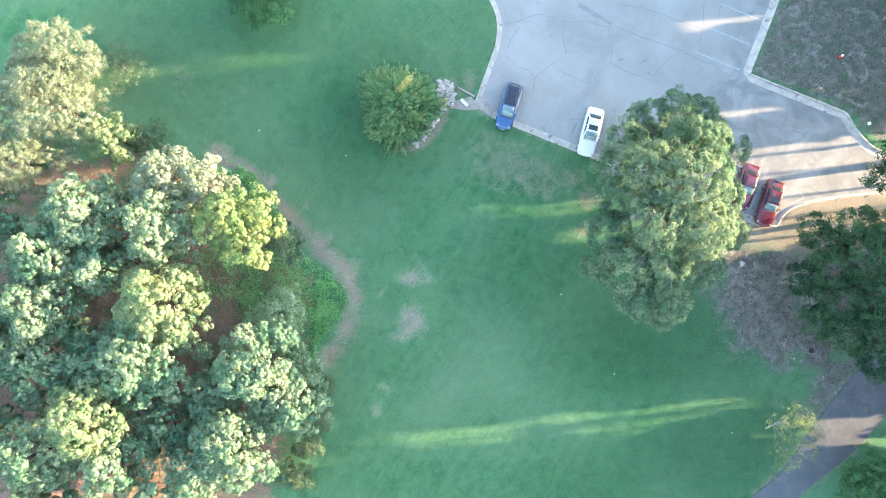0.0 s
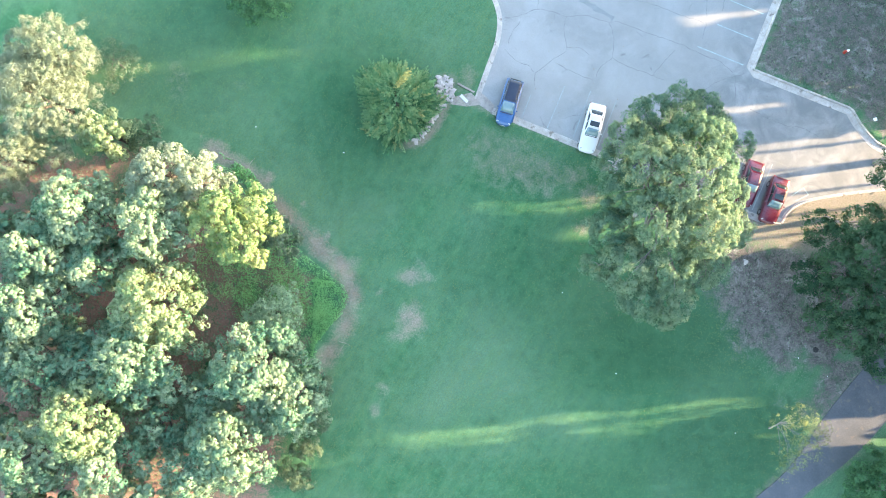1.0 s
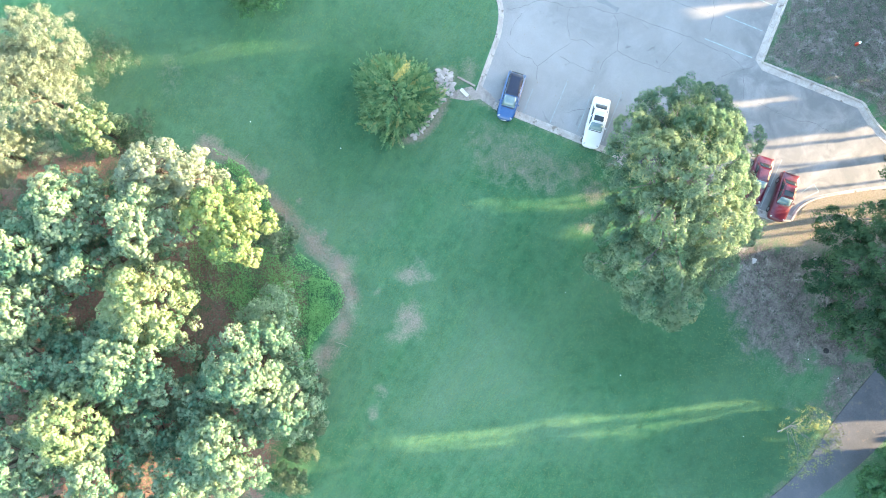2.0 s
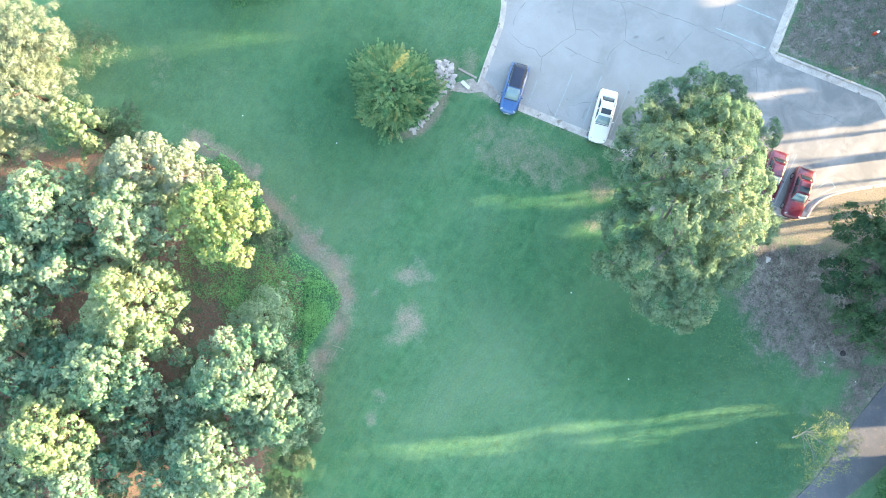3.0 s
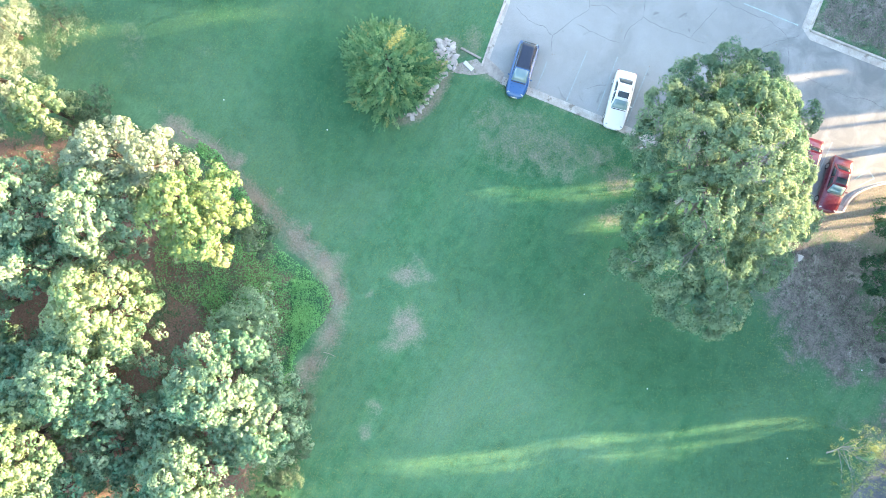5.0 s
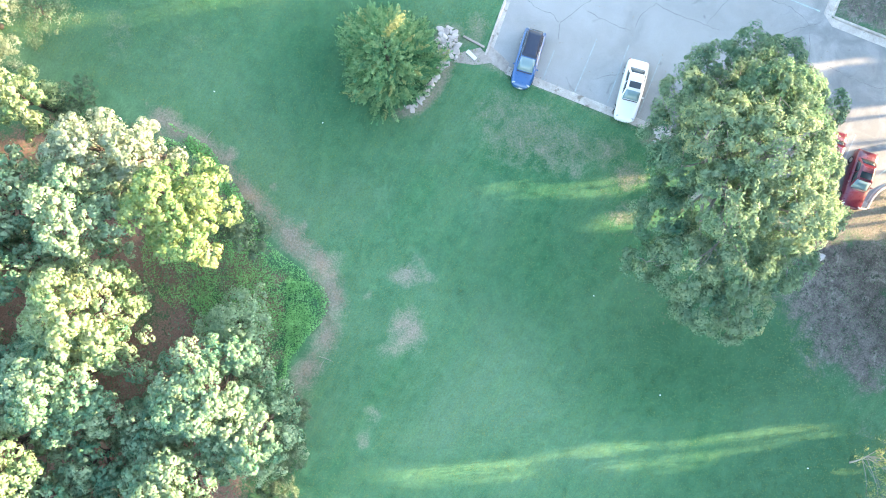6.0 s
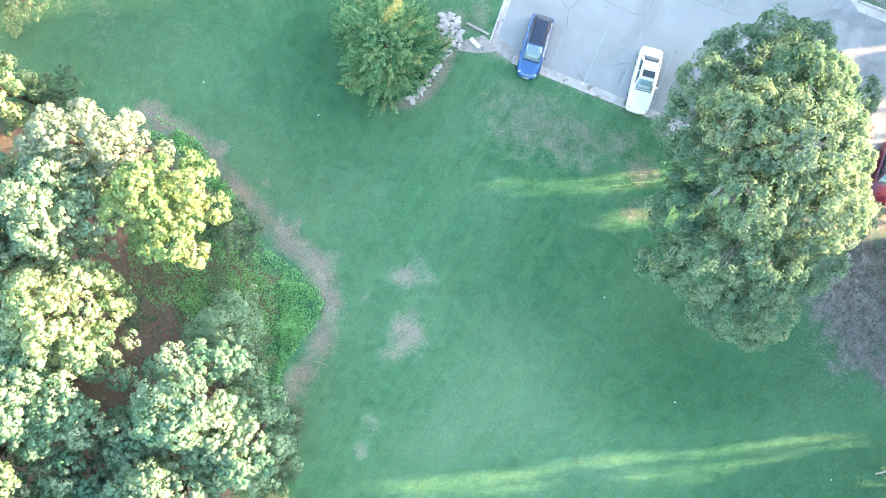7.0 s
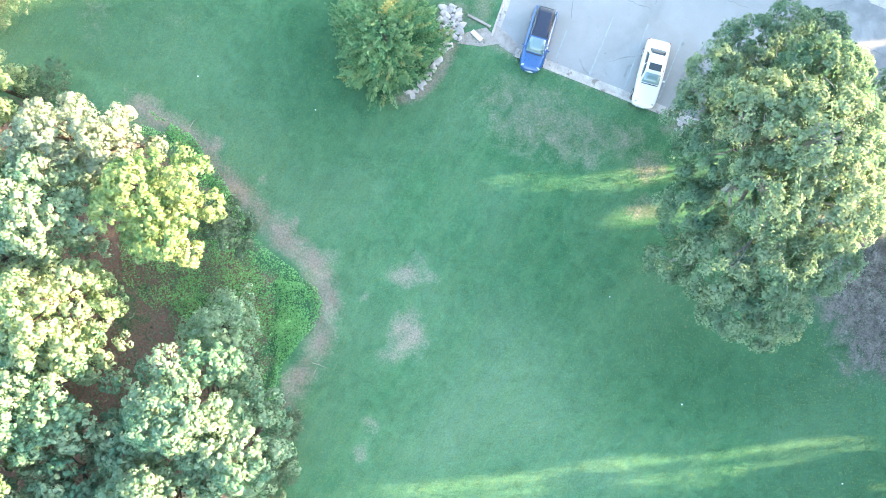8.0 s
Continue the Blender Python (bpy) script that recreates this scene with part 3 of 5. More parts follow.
CRACKS_MORE = (
    [(12.6, 20.1), (13.9, 20.0), (14.8, 19.4)],
    [(18.2, 25.0), (19.9, 24.7), (21.7, 24.2), (24.0, 23.3), (26.2, 22.6)],
    [(26.8, 27.4), (26.5, 24.0), (26.5, 22.6), (26.1, 20.9)],
    [(30.3, 17.5), (29.4, 17.2), (27.5, 16.7), (26.2, 15.7)],
    [(29.4, 17.2), (29.4, 16.3), (29.4, 14.3)],
    [(7.9, 22.6), (7.0, 21.4), (6.7, 20.5)],
    [(30.8, 14.0), (32.5, 13.1), (33.7, 12.6), (34.6, 12.3), (36.3, 12.0), (37.7, 11.2)],
    [(12.1, 12.9), (13.1, 13.2), (14.2, 13.4)],
    [(28.6, 27.2), (28.1, 23.7)],
)
for i, line in enumerate(CRACKS + CRACKS_MORE):
    bm = bmesh.new()
    ribbon(bm, line, 0.038, LOT_Z + 0.004, 0.07, i)
    tagged(mesh_ob("pavement_crack", bm, M_CRACK), "dark wandering crack in the asphalt", "crack", "cracks in the parking lot", "structure")
bm = bmesh.new()
ribbon(bm, [(13.9, 24.9), (15.6, 23.9), (17.2, 22.9)], 0.5, LOT_Z + 0.003, 0.06, 40)
tagged(mesh_ob("oil_stain", bm, M_STAIN), "long dark stain on the asphalt", "stain", kind="structure")

SOUTH_LINES = [((8.95, 15.3), (8.0, 12.9)), ((12.36, 16.2), (10.6, 12.0)), ((14.92, 15.7), (13.2, 11.1)), ((17.53, 14.8), (15.7, 10.2))]
SOUTH_LINES += [((14.92 + 2.6 * k, 15.7 - 1.03 * k), (13.2 + 2.55 * k, 11.1 - 1.03 * k)) for k in (2, 3, 4, 5, 6, 7)]
NORTH_LINES = [((28.2, 25.1), (32.2, 23.45)), ((27.6, 22.4), (31.2, 20.95)), ((25.6, 20.2), (30.2, 18.35)), ((29.3, 27.8), (33.2, 26.2))]
HATCH = [((35.0, 5.3), (36.2, 6.1)), ((35.3, 4.75), (36.7, 5.4)), ((36.2, 6.1), (36.7, 5.4))]
for a, b in SOUTH_LINES + NORTH_LINES + HATCH:
    paint = M_FAINT if (a, b) in SOUTH_LINES else M_LINE
    bm = bmesh.new()
    ribbon(bm, [a, b], 0.1, LOT_Z + 0.005)
    tagged(mesh_ob("parking_line", bm, paint), "faded pale painted stall line on asphalt", "parking line", "stall lines of the lot", "structure")

# ---- drain flume and stones ----
bm = bmesh.new()
flat(bm, [(3.6, 14.85), (4.05, 14.3), (2.6, 14.1), (0.9, 14.35), (1.0, 15.0), (2.2, 15.3), (3.0, 15.5)], -0.25, 0.02)
tagged(mesh_ob("drain_flume", bm, M_FLUME), "worn concrete drain flume at the lot corner", "drain", kind="structure")
bm = bmesh.new()
flat(bm, [(3.1, 14.7), (3.75, 15.7), (4.35, 15.25), (5.35, 14.25), (5.05, 13.5), (4.0, 13.95)], -0.3, -0.085)
tagged(mesh_ob("gutter_apron", bm, M_FLUME), "pale concrete apron where the kerbs meet", "gutter", kind="structure")
bm = bmesh.new()
box(bm, 2.5, 15.95, 0.0, 1.9, 0.16, 0.3, -28, 0.02)
tagged(mesh_ob("flume_lip", bm, M_FLUME), "low concrete lip beside the drain flume", "kerb", kind="structure")
bm = bmesh.new()
box(bm, 2.3, 14.88, 0.075, 0.95, 0.32, 0.11, -44, 0.015)
tagged(mesh_ob("concrete_block", bm, M_SLAB), "pale loose concrete block lying on the flume", "block")


def rock_mesh(seed):
    rnd = random.Random(seed)
    bm = bmesh.new()
    bmesh.ops.create_icosphere(bm, subdivisions=1, radius=0.5)
    tilt = rnd.uniform(0, 6)
    off = Vector((rnd.uniform(0, 50), rnd.uniform(0, 50), rnd.uniform(0, 50)))
    for v in bm.verts:
        k = 1 + 0.8 * noise.noise(v.co * 1.9 + off) + 0.35 * noise.noise(v.co * 6 + off)
        a = math.atan2(v.co.y, v.co.x) + tilt
        k *= 0.85 + 0.3 * abs(math.cos(1.5 * a))
        v.co = Vector((v.co.x * k, v.co.y * k * 0.8, max(-0.2, min(0.2, v.co.z * k * 0.7))))
    me = bpy.data.meshes.new("rock")
    bm.to_mesh(me)
    bm.free()
    me.materials.append(M_ROCK)
    return me


ROCK_MESHES = [rock_mesh(s) for s in range(6)]


def rock(x, y, size, label, group, rnd):
    ob = new("rock", ROCK_MESHES[rnd.randrange(6)])
    ob.matrix_world = pose(x, y, size * 0.10, rnd.uniform(-12, 12), rnd.uniform(-12, 12), rnd.uniform(0, 360)) @ Matrix.Diagonal((size, size, size, 1))
    return tagged(ob, label, "rock", group)


rnd = random.Random(7)
spots = [(p.x + rnd.gauss(0, 0.16), p.y + rnd.gauss(0, 0.16)) for p, d in along([(0.3, 14.6), (0.0, 13.9), (-0.7, 12.8), (-1.3, 12.0), (-1.9, 11.2), (-2.8, 10.8)], 0.15)]
spots += [(-0.2 + 0.27 * (k % 6) + rnd.uniform(-0.12, 0.12), 14.8 + 0.27 * (k // 6) + rnd.uniform(-0.12, 0.12)) for k in range(52)]
for x, y in spots:
    rock(x, y, rnd.uniform(0.28, 0.62), "pale angular rock in a loose stone bed", "stones of the rock bed", rnd)
rock(17.45, 7.8, 0.7, "pale boulder on the grass beside the kerb", "", rnd)
rock(17.2, 8.35, 0.45, "pale broken stone beside the kerb end", "", rnd)
rock(16.9, 7.95, 0.3, "small reddish stone beside the kerb end", "", rnd)
rock(30.3, -1.3, 0.55, "grey stone standing in bare earth", "", rnd)


# ---- trees ----
def leaf_quads(name, centre, normal, length, width, tint, material, parent, label="", seed=0, soft=None, round_k=0.82):
    """Many small folded leaves as one mesh, laid out with arrays."""
    rng = np.random.default_rng(seed)
    n = len(centre)
    nrm = normal / np.maximum(np.linalg.norm(normal, axis=1, keepdims=True), 1e-6)
    t = np.cross(nrm, rng.normal(size=(n, 3)))
    t /= np.maximum(np.linalg.norm(t, axis=1, keepdims=True), 1e-6)
    s = np.cross(nrm, t)
    ln, wd = length[:, None], width[:, None]
    verts = np.stack([centre - t * ln * 0.5, centre - s * wd * 0.5 + nrm * wd * 0.25, centre + t * ln * 0.5 - nrm * ln * 0.12, centre + s * wd * 0.5 + nrm * wd * 0.25], 1).reshape(-1, 3)
    me = bpy.data.meshes.new(name)
    fill_mesh(me, verts, np.arange(4 * n).reshape(n, 4))
    at = me.attributes.new("tint", "FLOAT", "POINT")
    at.data.foreach_set("value", np.repeat(np.clip(tint, 0, 1), 4).astype(np.float32))
    me.materials.append(material)
    if soft is not None:
        # the leaves of one puff shade as one soft tuft
        blend = round_k * soft + (1 - round_k) * nrm
        blend /= np.maximum(np.linalg.norm(blend, axis=1, keepdims=True), 1e-6)
        me.polygons.foreach_set("use_smooth", [True] * n)
        me.normals_split_custom_set_from_vertices(np.repeat(blend, 4, axis=0))
    ob = new(name, me)
    if parent is not None:
        ob.parent = parent
    if label:
        tagged(ob, label)
    return ob


def crown_leaves(lobes, puff, spacing, leaves, leaf, slim, rng, droop=0.0, under=0.25, core=0.45, jitter=0.25, spread=(0.25, 0.16, 0.14)):
    """Leaves on puffs, puffs on the skin of the lobes (x, y, z, radius, height factor)."""
    pc, pn, pt = [], [], []
    for x, y, z, r, k in lobes:
        count = max(5, int(4 * math.pi * r * r * (0.5 + under) / spacing ** 2))
        d = rng.normal(size=(count, 3))
        d /= np.linalg.norm(d, axis=1, keepdims=True)
        low = d[:, 2] < -0.2
        d[low & (rng.random(count) > under), 2] *= -1
        rad = r * (1 - 0.3 * rng.random(count) ** 2)[:, None]
        pc.append(np.array([x, y, z]) + d * rad * np.array([1, 1, k]))
        pn.append(d)
        pt.append(np.full(count, rng.uniform(0.5 - spread[0], 0.5 + spread[0])) + rng.normal(0, spread[1], count))
    pc, pn, pt = np.concatenate(pc), np.concatenate(pn), np.concatenate(pt)
    free = np.ones(len(pc), bool)
    for x, y, z, r, k in lobes:
        # nothing grows deep inside a lobe
        free &= (((pc - np.array([x, y, z])) / np.array([1, 1, k])) ** 2).sum(1) > (0.66 * r) ** 2
    pc, pn, pt = pc[free], pn[free], pt[free]
    size = puff * rng.uniform(0.55, 1.45, len(pc))
    q = rng.normal(size=(len(pc), leaves, 3)) + pn[:, None] * 0.8 + np.array([0, 0, 0.35])
    q /= np.linalg.norm(q, axis=2, keepdims=True)
    rad = size[:, None, None] * (core + (1.05 - core) * rng.random((len(pc), leaves, 1)))
    c = (pc[:, None] + q * rad * np.array([1, 1, 0.8])).reshape(-1, 3)
    c[:, 2] -= droop * rng.random(len(c)) ** 2
    nn = (q + rng.normal(0, jitter, q.shape)).reshape(-1, 3)
    tint = np.repeat(pt, leaves) + rng.normal(0, spread[2], len(c))
    ln = leaf * rng.uniform(0.65, 1.35, len(c))
    return c, nn, ln, ln * slim, tint, q.reshape(-1, 3)


def bent(a, b, rng, sag=0.15, steps=5):
    a, b = np.array(a, float), np.array(b, float)
    side = rng.normal(0, sag, 3) * np.linalg.norm(b - a)
    return [tuple(a + (b - a) * k + side * math.sin(k * math.pi) * 0.5 + np.array([0, 0, 0.12 * np.linalg.norm(b - a) * math.sin(k * math.pi)])) for k in np.linspace(0, 1, steps)]


def tree(name, label, foot, lobes, leaf_material, bark, seed, puff=0.55, spacing=0.75, leaves=34, leaf=0.26, slim=0.5, trunk_r=0.25, group="", under=0.25, limb_every=1, fork=0.45, droop=0.0, twigs=0, core=0.45, jitter=0.25, bare=0, spread=(0.25, 0.16, 0.14), round_k=0.82):
    rng = np.random.default_rng(seed)
    holder = thing(name, label, "tree", group)
    tops = np.array([(x, y, z) for x, y, z, r, k in lobes])
    peak = tops[tops[:, 2].argmax()]
    fx, fy = foot
    mid = np.array([fx + (peak[0] - fx) * 0.5, fy + (peak[1] - fy) * 0.5, max(0.8, peak[2] * fork)])
    bm = bmesh.new()
    line = bent((fx, fy, -0.3), mid, rng, 0.05, 4)[:-1] + bent(mid, (*peak[:2], peak[2]), rng, 0.06, 5)
    n = len(line)
    tube(bm, line, [trunk_r * (1.35 if i == 0 else 1 - 0.85 * i / (n - 1)) for i in range(n)], 9)
    part("trunk", bm, bark, holder, smooth=True)
    open_limbs = []
    for i, (x, y, z, r, k) in enumerate(lobes):
        if i % limb_every == 0 and r > 0.6:
            bm = bmesh.new()
            at = line[min(n - 2, 2 + int(rng.integers(0, 3)))]
            limb = bent(at, (x, y, z + (0.35 if bare else -0.1) * r), rng, 0.14, 6)
            w = trunk_r * 0.38
            if len(open_limbs) < bare and z > 8:
                open_limbs.append(limb)
            tube(bm, limb, [w * (1 - 0.82 * j / 5) for j in range(6)], 6)
            for _ in range(twigs):
                d = rng.normal(size=3)
                d[2] = abs(d[2]) * 0.8
                d *= r * 1.08 / np.linalg.norm(d)
                tw = bent(limb[int(rng.integers(3, 6))], (x + d[0], y + d[1], z + d[2] * k), rng, 0.12, 4)
                tube(bm, tw, [w * 0.28, w * 0.2, w * 0.13, w * 0.05], 5)
            part("limb", bm, bark, holder, smooth=True)
    c, nn, ln, wd, tint, soft = crown_leaves(lobes, puff, spacing, leaves, leaf, slim, rng, droop, under, core, jitter, spread)
    keep = np.ones(len(c), bool)
    for limb in open_limbs:
        # the foliage parts above some limbs
        near = edge_distance(c[:, 0], c[:, 1], [(p[0], p[1]) for p in limb[3:]], False)
        keep &= ~((near < 0.1 + 0.22 * rng.random(len(c))) & (c[:, 2] > limb[3][2] - 0.5))
    leaf_quads("crown", c[keep], nn[keep], ln[keep], wd[keep], tint[keep], leaf_material, holder, seed=seed, soft=soft[keep] if name != "shade_tree" else None, round_k=round_k)
    return holder


def ball_lobes(cx, cy, top, radius, count, seed, flat_k=0.75, low=0.35, size=0.42):
    """Lobes set round a crown's envelope, more of them high and outside."""
    rng = np.random.default_rng(seed)
    out = []
    for i in range(count):
        a = i * 2.39996 + rng.uniform(-0.3, 0.3)
        rad = radius * math.sqrt((i + 0.4) / count) * 0.82
        r = radius * size * rng.uniform(0.6, 1.25)
        h = (1 - low * (rad / radius) ** 1.6) * top - r * flat_k - rng.uniform(0, 0.10) * top
        out.append((cx + rad * math.cos(a), cy + rad * math.sin(a), h, r, flat_k))
    for i in range(count * 2 // 3):
        # small outlying sprays that break the outline
        a, rad, r = rng.uniform(0, math.tau), radius * rng.uniform(0.75, 1.12), radius * size * rng.uniform(0.28, 0.55)
        out.append((cx + rad * math.cos(a), cy + rad * math.sin(a), top * (1 - low * (rad / radius) ** 1.6) - rng.uniform(0.1, 0.25) * top, r, 0.8))
    for i in range(max(3, count // 2)):
        a = i * 2.1 + rng.uniform(0, 1)
        out.append((cx + radius * 0.55 * math.cos(a), cy + radius * 0.55 * math.sin(a), top * (1 - low) * rng.uniform(0.5, 0.75), radius * size * 0.9, flat_k))
    return out


# the wood on the west side: pines and young hardwoods (x, y, top, radius, lobes, kind)
WOOD_EDGE = [
    (-36.3, 13.4, 9.3, 4.2, 13, "pale"),
    (-35.3, 17.2, 9.0, 3.6, 9, "pale"),
    (-40.0, 8.2, 8.4, 3.0, 8, "pale"),
    (-31.0, 10.5, 6.2, 2.1, 6, "pale_pine"),
    (-24.6, 6.3, 10.0, 2.7, 7, "cream"),
    (-21.2, 6.2, 9.8, 2.1, 6, "cream"),
    (-18.2, 2.6, 11.4, 3.6, 11, "yellow"),
    (-25.0, 2.1, 11.0, 3.3, 10, "pine"),
    (-31.8, 3.0, 10.4, 3.6, 11, "pine"),
    (-35.2, -0.4, 10.2, 3.2, 9, "pine"),
]
WOOD_MIDDLE = [
    (-30.6, -1.4, 9.6, 2.6, 8, "pine"),
    (-35.6, -5.0, 10.2, 3.3, 9, "pine"),
    (-24.6, -4.7, 11.6, 3.5, 10, "pale_pine"),
    (-26.3, -9.4, 11.4, 4.0, 12, "pine"),
    (-36.4, -10.4, 8.6, 3.8, 10, "pine"),
    (-31.4, -10.2, 8.4, 2.8, 7, "pine"),
    (-16.1, -10.3, 11.2, 3.7, 12, "pine"),
    (-13.3, -13.6, 9.6, 3.1, 9, "pine"),
    (-31.3, -15.0, 11.0, 3.4, 10, "pale_pine"),
    (-29.0, -19.2, 9.8, 3.0, 8, "pine"),
]
WOOD_BACK = [
    (-18.6, -17.4, 10.4, 3.7, 12, "pine"),
    (-22.0, -19.6, 9.4, 3.0, 8, "pine"),
    (-36.4, -18.4, 10.0, 3.4, 9, "pine"),
    (-25.6, -16.0, 7.4, 2.7, 7, "pine"),
    (-21.0, -13.2, 7.6, 2.6, 7, "pine"),
    (-42.5, 2.5, 10.5, 3.8, 9, "pine"),
    (-43.0, -8.0, 10.5, 4.0, 9, "pine"),
    (-43.0, -17.0, 10.5, 4.0, 9, "pine"),
    (-26.0, -25.5, 10.5, 4.0, 9, "pine"),
    (-35.5, -26.0, 10.5, 4.2, 9, "pine"),
]
YELLOW = [(-18.6, 3.3, 9.3, 1.3, 0.75), (-17.7, 4.5, 8.5, 0.9, 0.75), (-15.5, 3.4, 9.0, 1.0, 0.75), (-16.9, 0.2, 8.8, 1.3, 0.75), (-20.0, 1.8, 8.6, 1.2, 0.75), (-17.8, 1.8, 9.1, 1.1, 0.75), (-15.9, 1.4, 8.3, 0.9, 0.75), (-19.7, 4.0, 7.9, 0.8, 0.75), (-15.7, -0.9, 7.9, 0.8, 0.75), (-18.5, -0.4, 7.5, 0.9, 0.75), (-14.9, 4.4, 7.9, 0.6, 0.75), (-14.6, 2.0, 7.3, 0.9, 0.75), (-17.3, 2.4, 6.9, 1.8, 0.80), (-19.3, 0.6, 6.3, 1.3, 0.80), (-16.3, 5.2, 7.5, 0.6, 0.75), (-21.0, 2.6, 7.5, 0.7, 0.75)]
KINDS = {
    "pine": (M_PINE, "green pine with puffy needle tufts above leaf litter", "pine_tree"),
    "pale_pine": (M_PALEPINE, "pine with a pale sunlit crown of needle tufts", "pine_tree"),
    "cream": (M_PALE, "young tree with pale creamy foliage at the wood edge", "woodland_tree"),
    "pale": (M_PALE, "feathery pale-leaved tree beside the lawn", "woodland_tree"),
    "yellow": (M_YELLOW, "tree with yellow-green foliage at the wood edge", "woodland_tree"),
}
for i, (x, y, top, rad, count, kind) in enumerate(WOOD_EDGE + WOOD_MIDDLE + WOOD_BACK):
    foot = (x - 0.1, y + 0.1)
    mat, label, name = KINDS[kind]
    feather, far = kind == "pale", x < -42 or y < -25
    lobes = YELLOW if kind == "yellow" else ball_lobes(x, y, top, rad * 1.12, count + 7, 100 + i, 0.8, 0.42, 0.28)
    tree(name, label, foot, lobes, mat, M_PINEBARK, 200 + i,
         puff=0.42 if feather else 0.27, spacing=0.55 if feather else 0.7 if far else 0.5, leaves=62 if feather else 10 if far else 26, leaf=0.16 if feather else 0.42 if far else 0.165, slim=0.3 if feather else 0.85, core=0.1 if feather else 0.85, jitter=0.5 if feather else 0.12,
         trunk_r=0.2, group="trees of the wood", limb_every=2, spread=(0.22, 0.12, 0.06), round_k=0.75 if feather else 0.9)

# low olive trees and brush at the wood's edge
tree("understory_tree", "low dull olive tree under taller pines", (-16.0, -6.3), ball_lobes(-15.6, -6.2, 5.2, 2.7, 8, 61, 0.6, 0.4, 0.4), M_OLIVE, M_PINEBARK, 61, 0.4, 0.6, 22, 0.25, 0.4, 0.1)
tree("understory_tree", "thin green sapling beside the pale tree", (-28.9, 11.0), ball_lobes(-28.9, 11.1, 2.5, 1.9, 6, 62, 0.7, 0.4, 0.4), M_BRUSH, M_PINEBARK, 62, 0.35, 0.6, 16, 0.22, 0.4, 0.08)
tree("understory_tree", "sparse feathery sapling on the lawn edge", (-31.3, 17.8), ball_lobes(-31.2, 17.8, 2.7, 2.6, 9, 63, 0.6, 0.4, 0.36), M_BRUSH, M_PINEBARK, 63, 0.35, 0.7, 20, 0.16, 0.3, 0.08, twigs=3)
tree("understory_tree", "bushy green edge tree under yellow foliage", (-15.3, 0.8), ball_lobes(-14.9, 0.8, 6.0, 1.7, 7, 64, 0.8, 0.35, 0.42), M_BRUSH, M_PINEBARK, 64, 0.4, 0.62, 26, 0.24, 0.45, 0.1)
for i, (x, y, top, rad) in enumerate([(-12.4, -16.4, 2.4, 1.6), (-13.0, -19.2, 2.0, 1.5), (-11.6, -13.6, 1.6, 1.0), (-14.2, -22.0, 2.4, 1.7)]):
    tree("bush", "sparse olive bush at the edge of the lawn", (x, y), ball_lobes(x, y, top, rad, 7, 70 + i, 0.7, 0.4, 0.42), M_BRUSH, M_PINEBARK, 70 + i, 0.3, 0.42, 26, 0.15, 0.4, 0.05, group="bushes of the wood edge")

# ---- the big oak by the parking lot ----
OAK_TOP = [
    (19.8, 5.2, 12.4, 2.9), (21.2, 5.6, 11.9, 2.2), (17.4, 2.4, 11.8, 2.6), (21.2, 1.8, 11.6, 2.6), (17.0, 6.6, 11.4, 2.5), (20.4, 8.6, 11.0, 2.5),
    (22.7, 6.8, 10.6, 1.5), (22.9, 4.7, 10.6, 1.4), (18.6, -1.4, 10.0, 2.5), (15.0, 4.6, 9.8, 2.0), (22.2, 3.4, 9.8, 1.7), (15.6, -1.6, 9.6, 2.4),
]
OAK_SIDES = [
    (23.0, 9.2, 9.2, 1.7), (14.4, 1.4, 9.0, 2.1), (17.0, -4.0, 8.6, 2.0), (22.2, -1.2, 8.6, 2.2), (16.0, 9.2, 8.6, 2.0), (24.0, 1.8, 8.4, 1.7),
    (20.3, 12.4, 8.2, 1.7), (22.7, 12.1, 7.6, 1.6), (17.6, 11.2, 7.8, 1.7), (25.0, 1.6, 8.0, 1.7), (24.6, 4.6, 8.6, 1.5),
    (14.6, 7.0, 8.4, 1.5), (19.8, -4.4, 8.2, 1.9), (18.6, 11.4, 8.0, 2.0), (21.4, 11.6, 7.8, 1.9), (13.6, -1.4, 7.6, 1.5), (25.6, 8.9, 7.4, 1.5),
]
# the last four lobes are fillers added to stop sun passing through the crown
OAK_SKIRT = [
    (24.4, 10.6, 6.6, 1.6), (19.6, -6.0, 6.6, 1.3), (20.6, 8.0, 5.6, 1.8), (23.0, -0.6, 5.4, 1.7), (18.6, 9.6, 5.2, 1.8), (22.0, 9.6, 4.4, 1.9),
    (24.4, 8.9, 4.4, 1.5), (25.0, 9.9, 3.2, 1.1), (22.4, 8.2, 3.8, 1.1), (20.0, 6.0, 7.6, 1.9), (20.6, 8.2, 7.8, 1.8), (19.2, 3.6, 8.0, 2.0),
]
tree("oak_tree", "broad oak with pale limbs shading parked cars", (19.4, 3.25), [(x, y, z, r * 0.9, 0.78) for x, y, z, r in OAK_TOP + OAK_SIDES + OAK_SKIRT], M_OAK, M_BARK, 301, 0.46, 0.66, 70, 0.165, 0.62, 0.36, under=0.35, fork=0.35, twigs=5, bare=14, core=0.62, jitter=0.28, spread=(0.16, 0.12, 0.06), round_k=0.68)

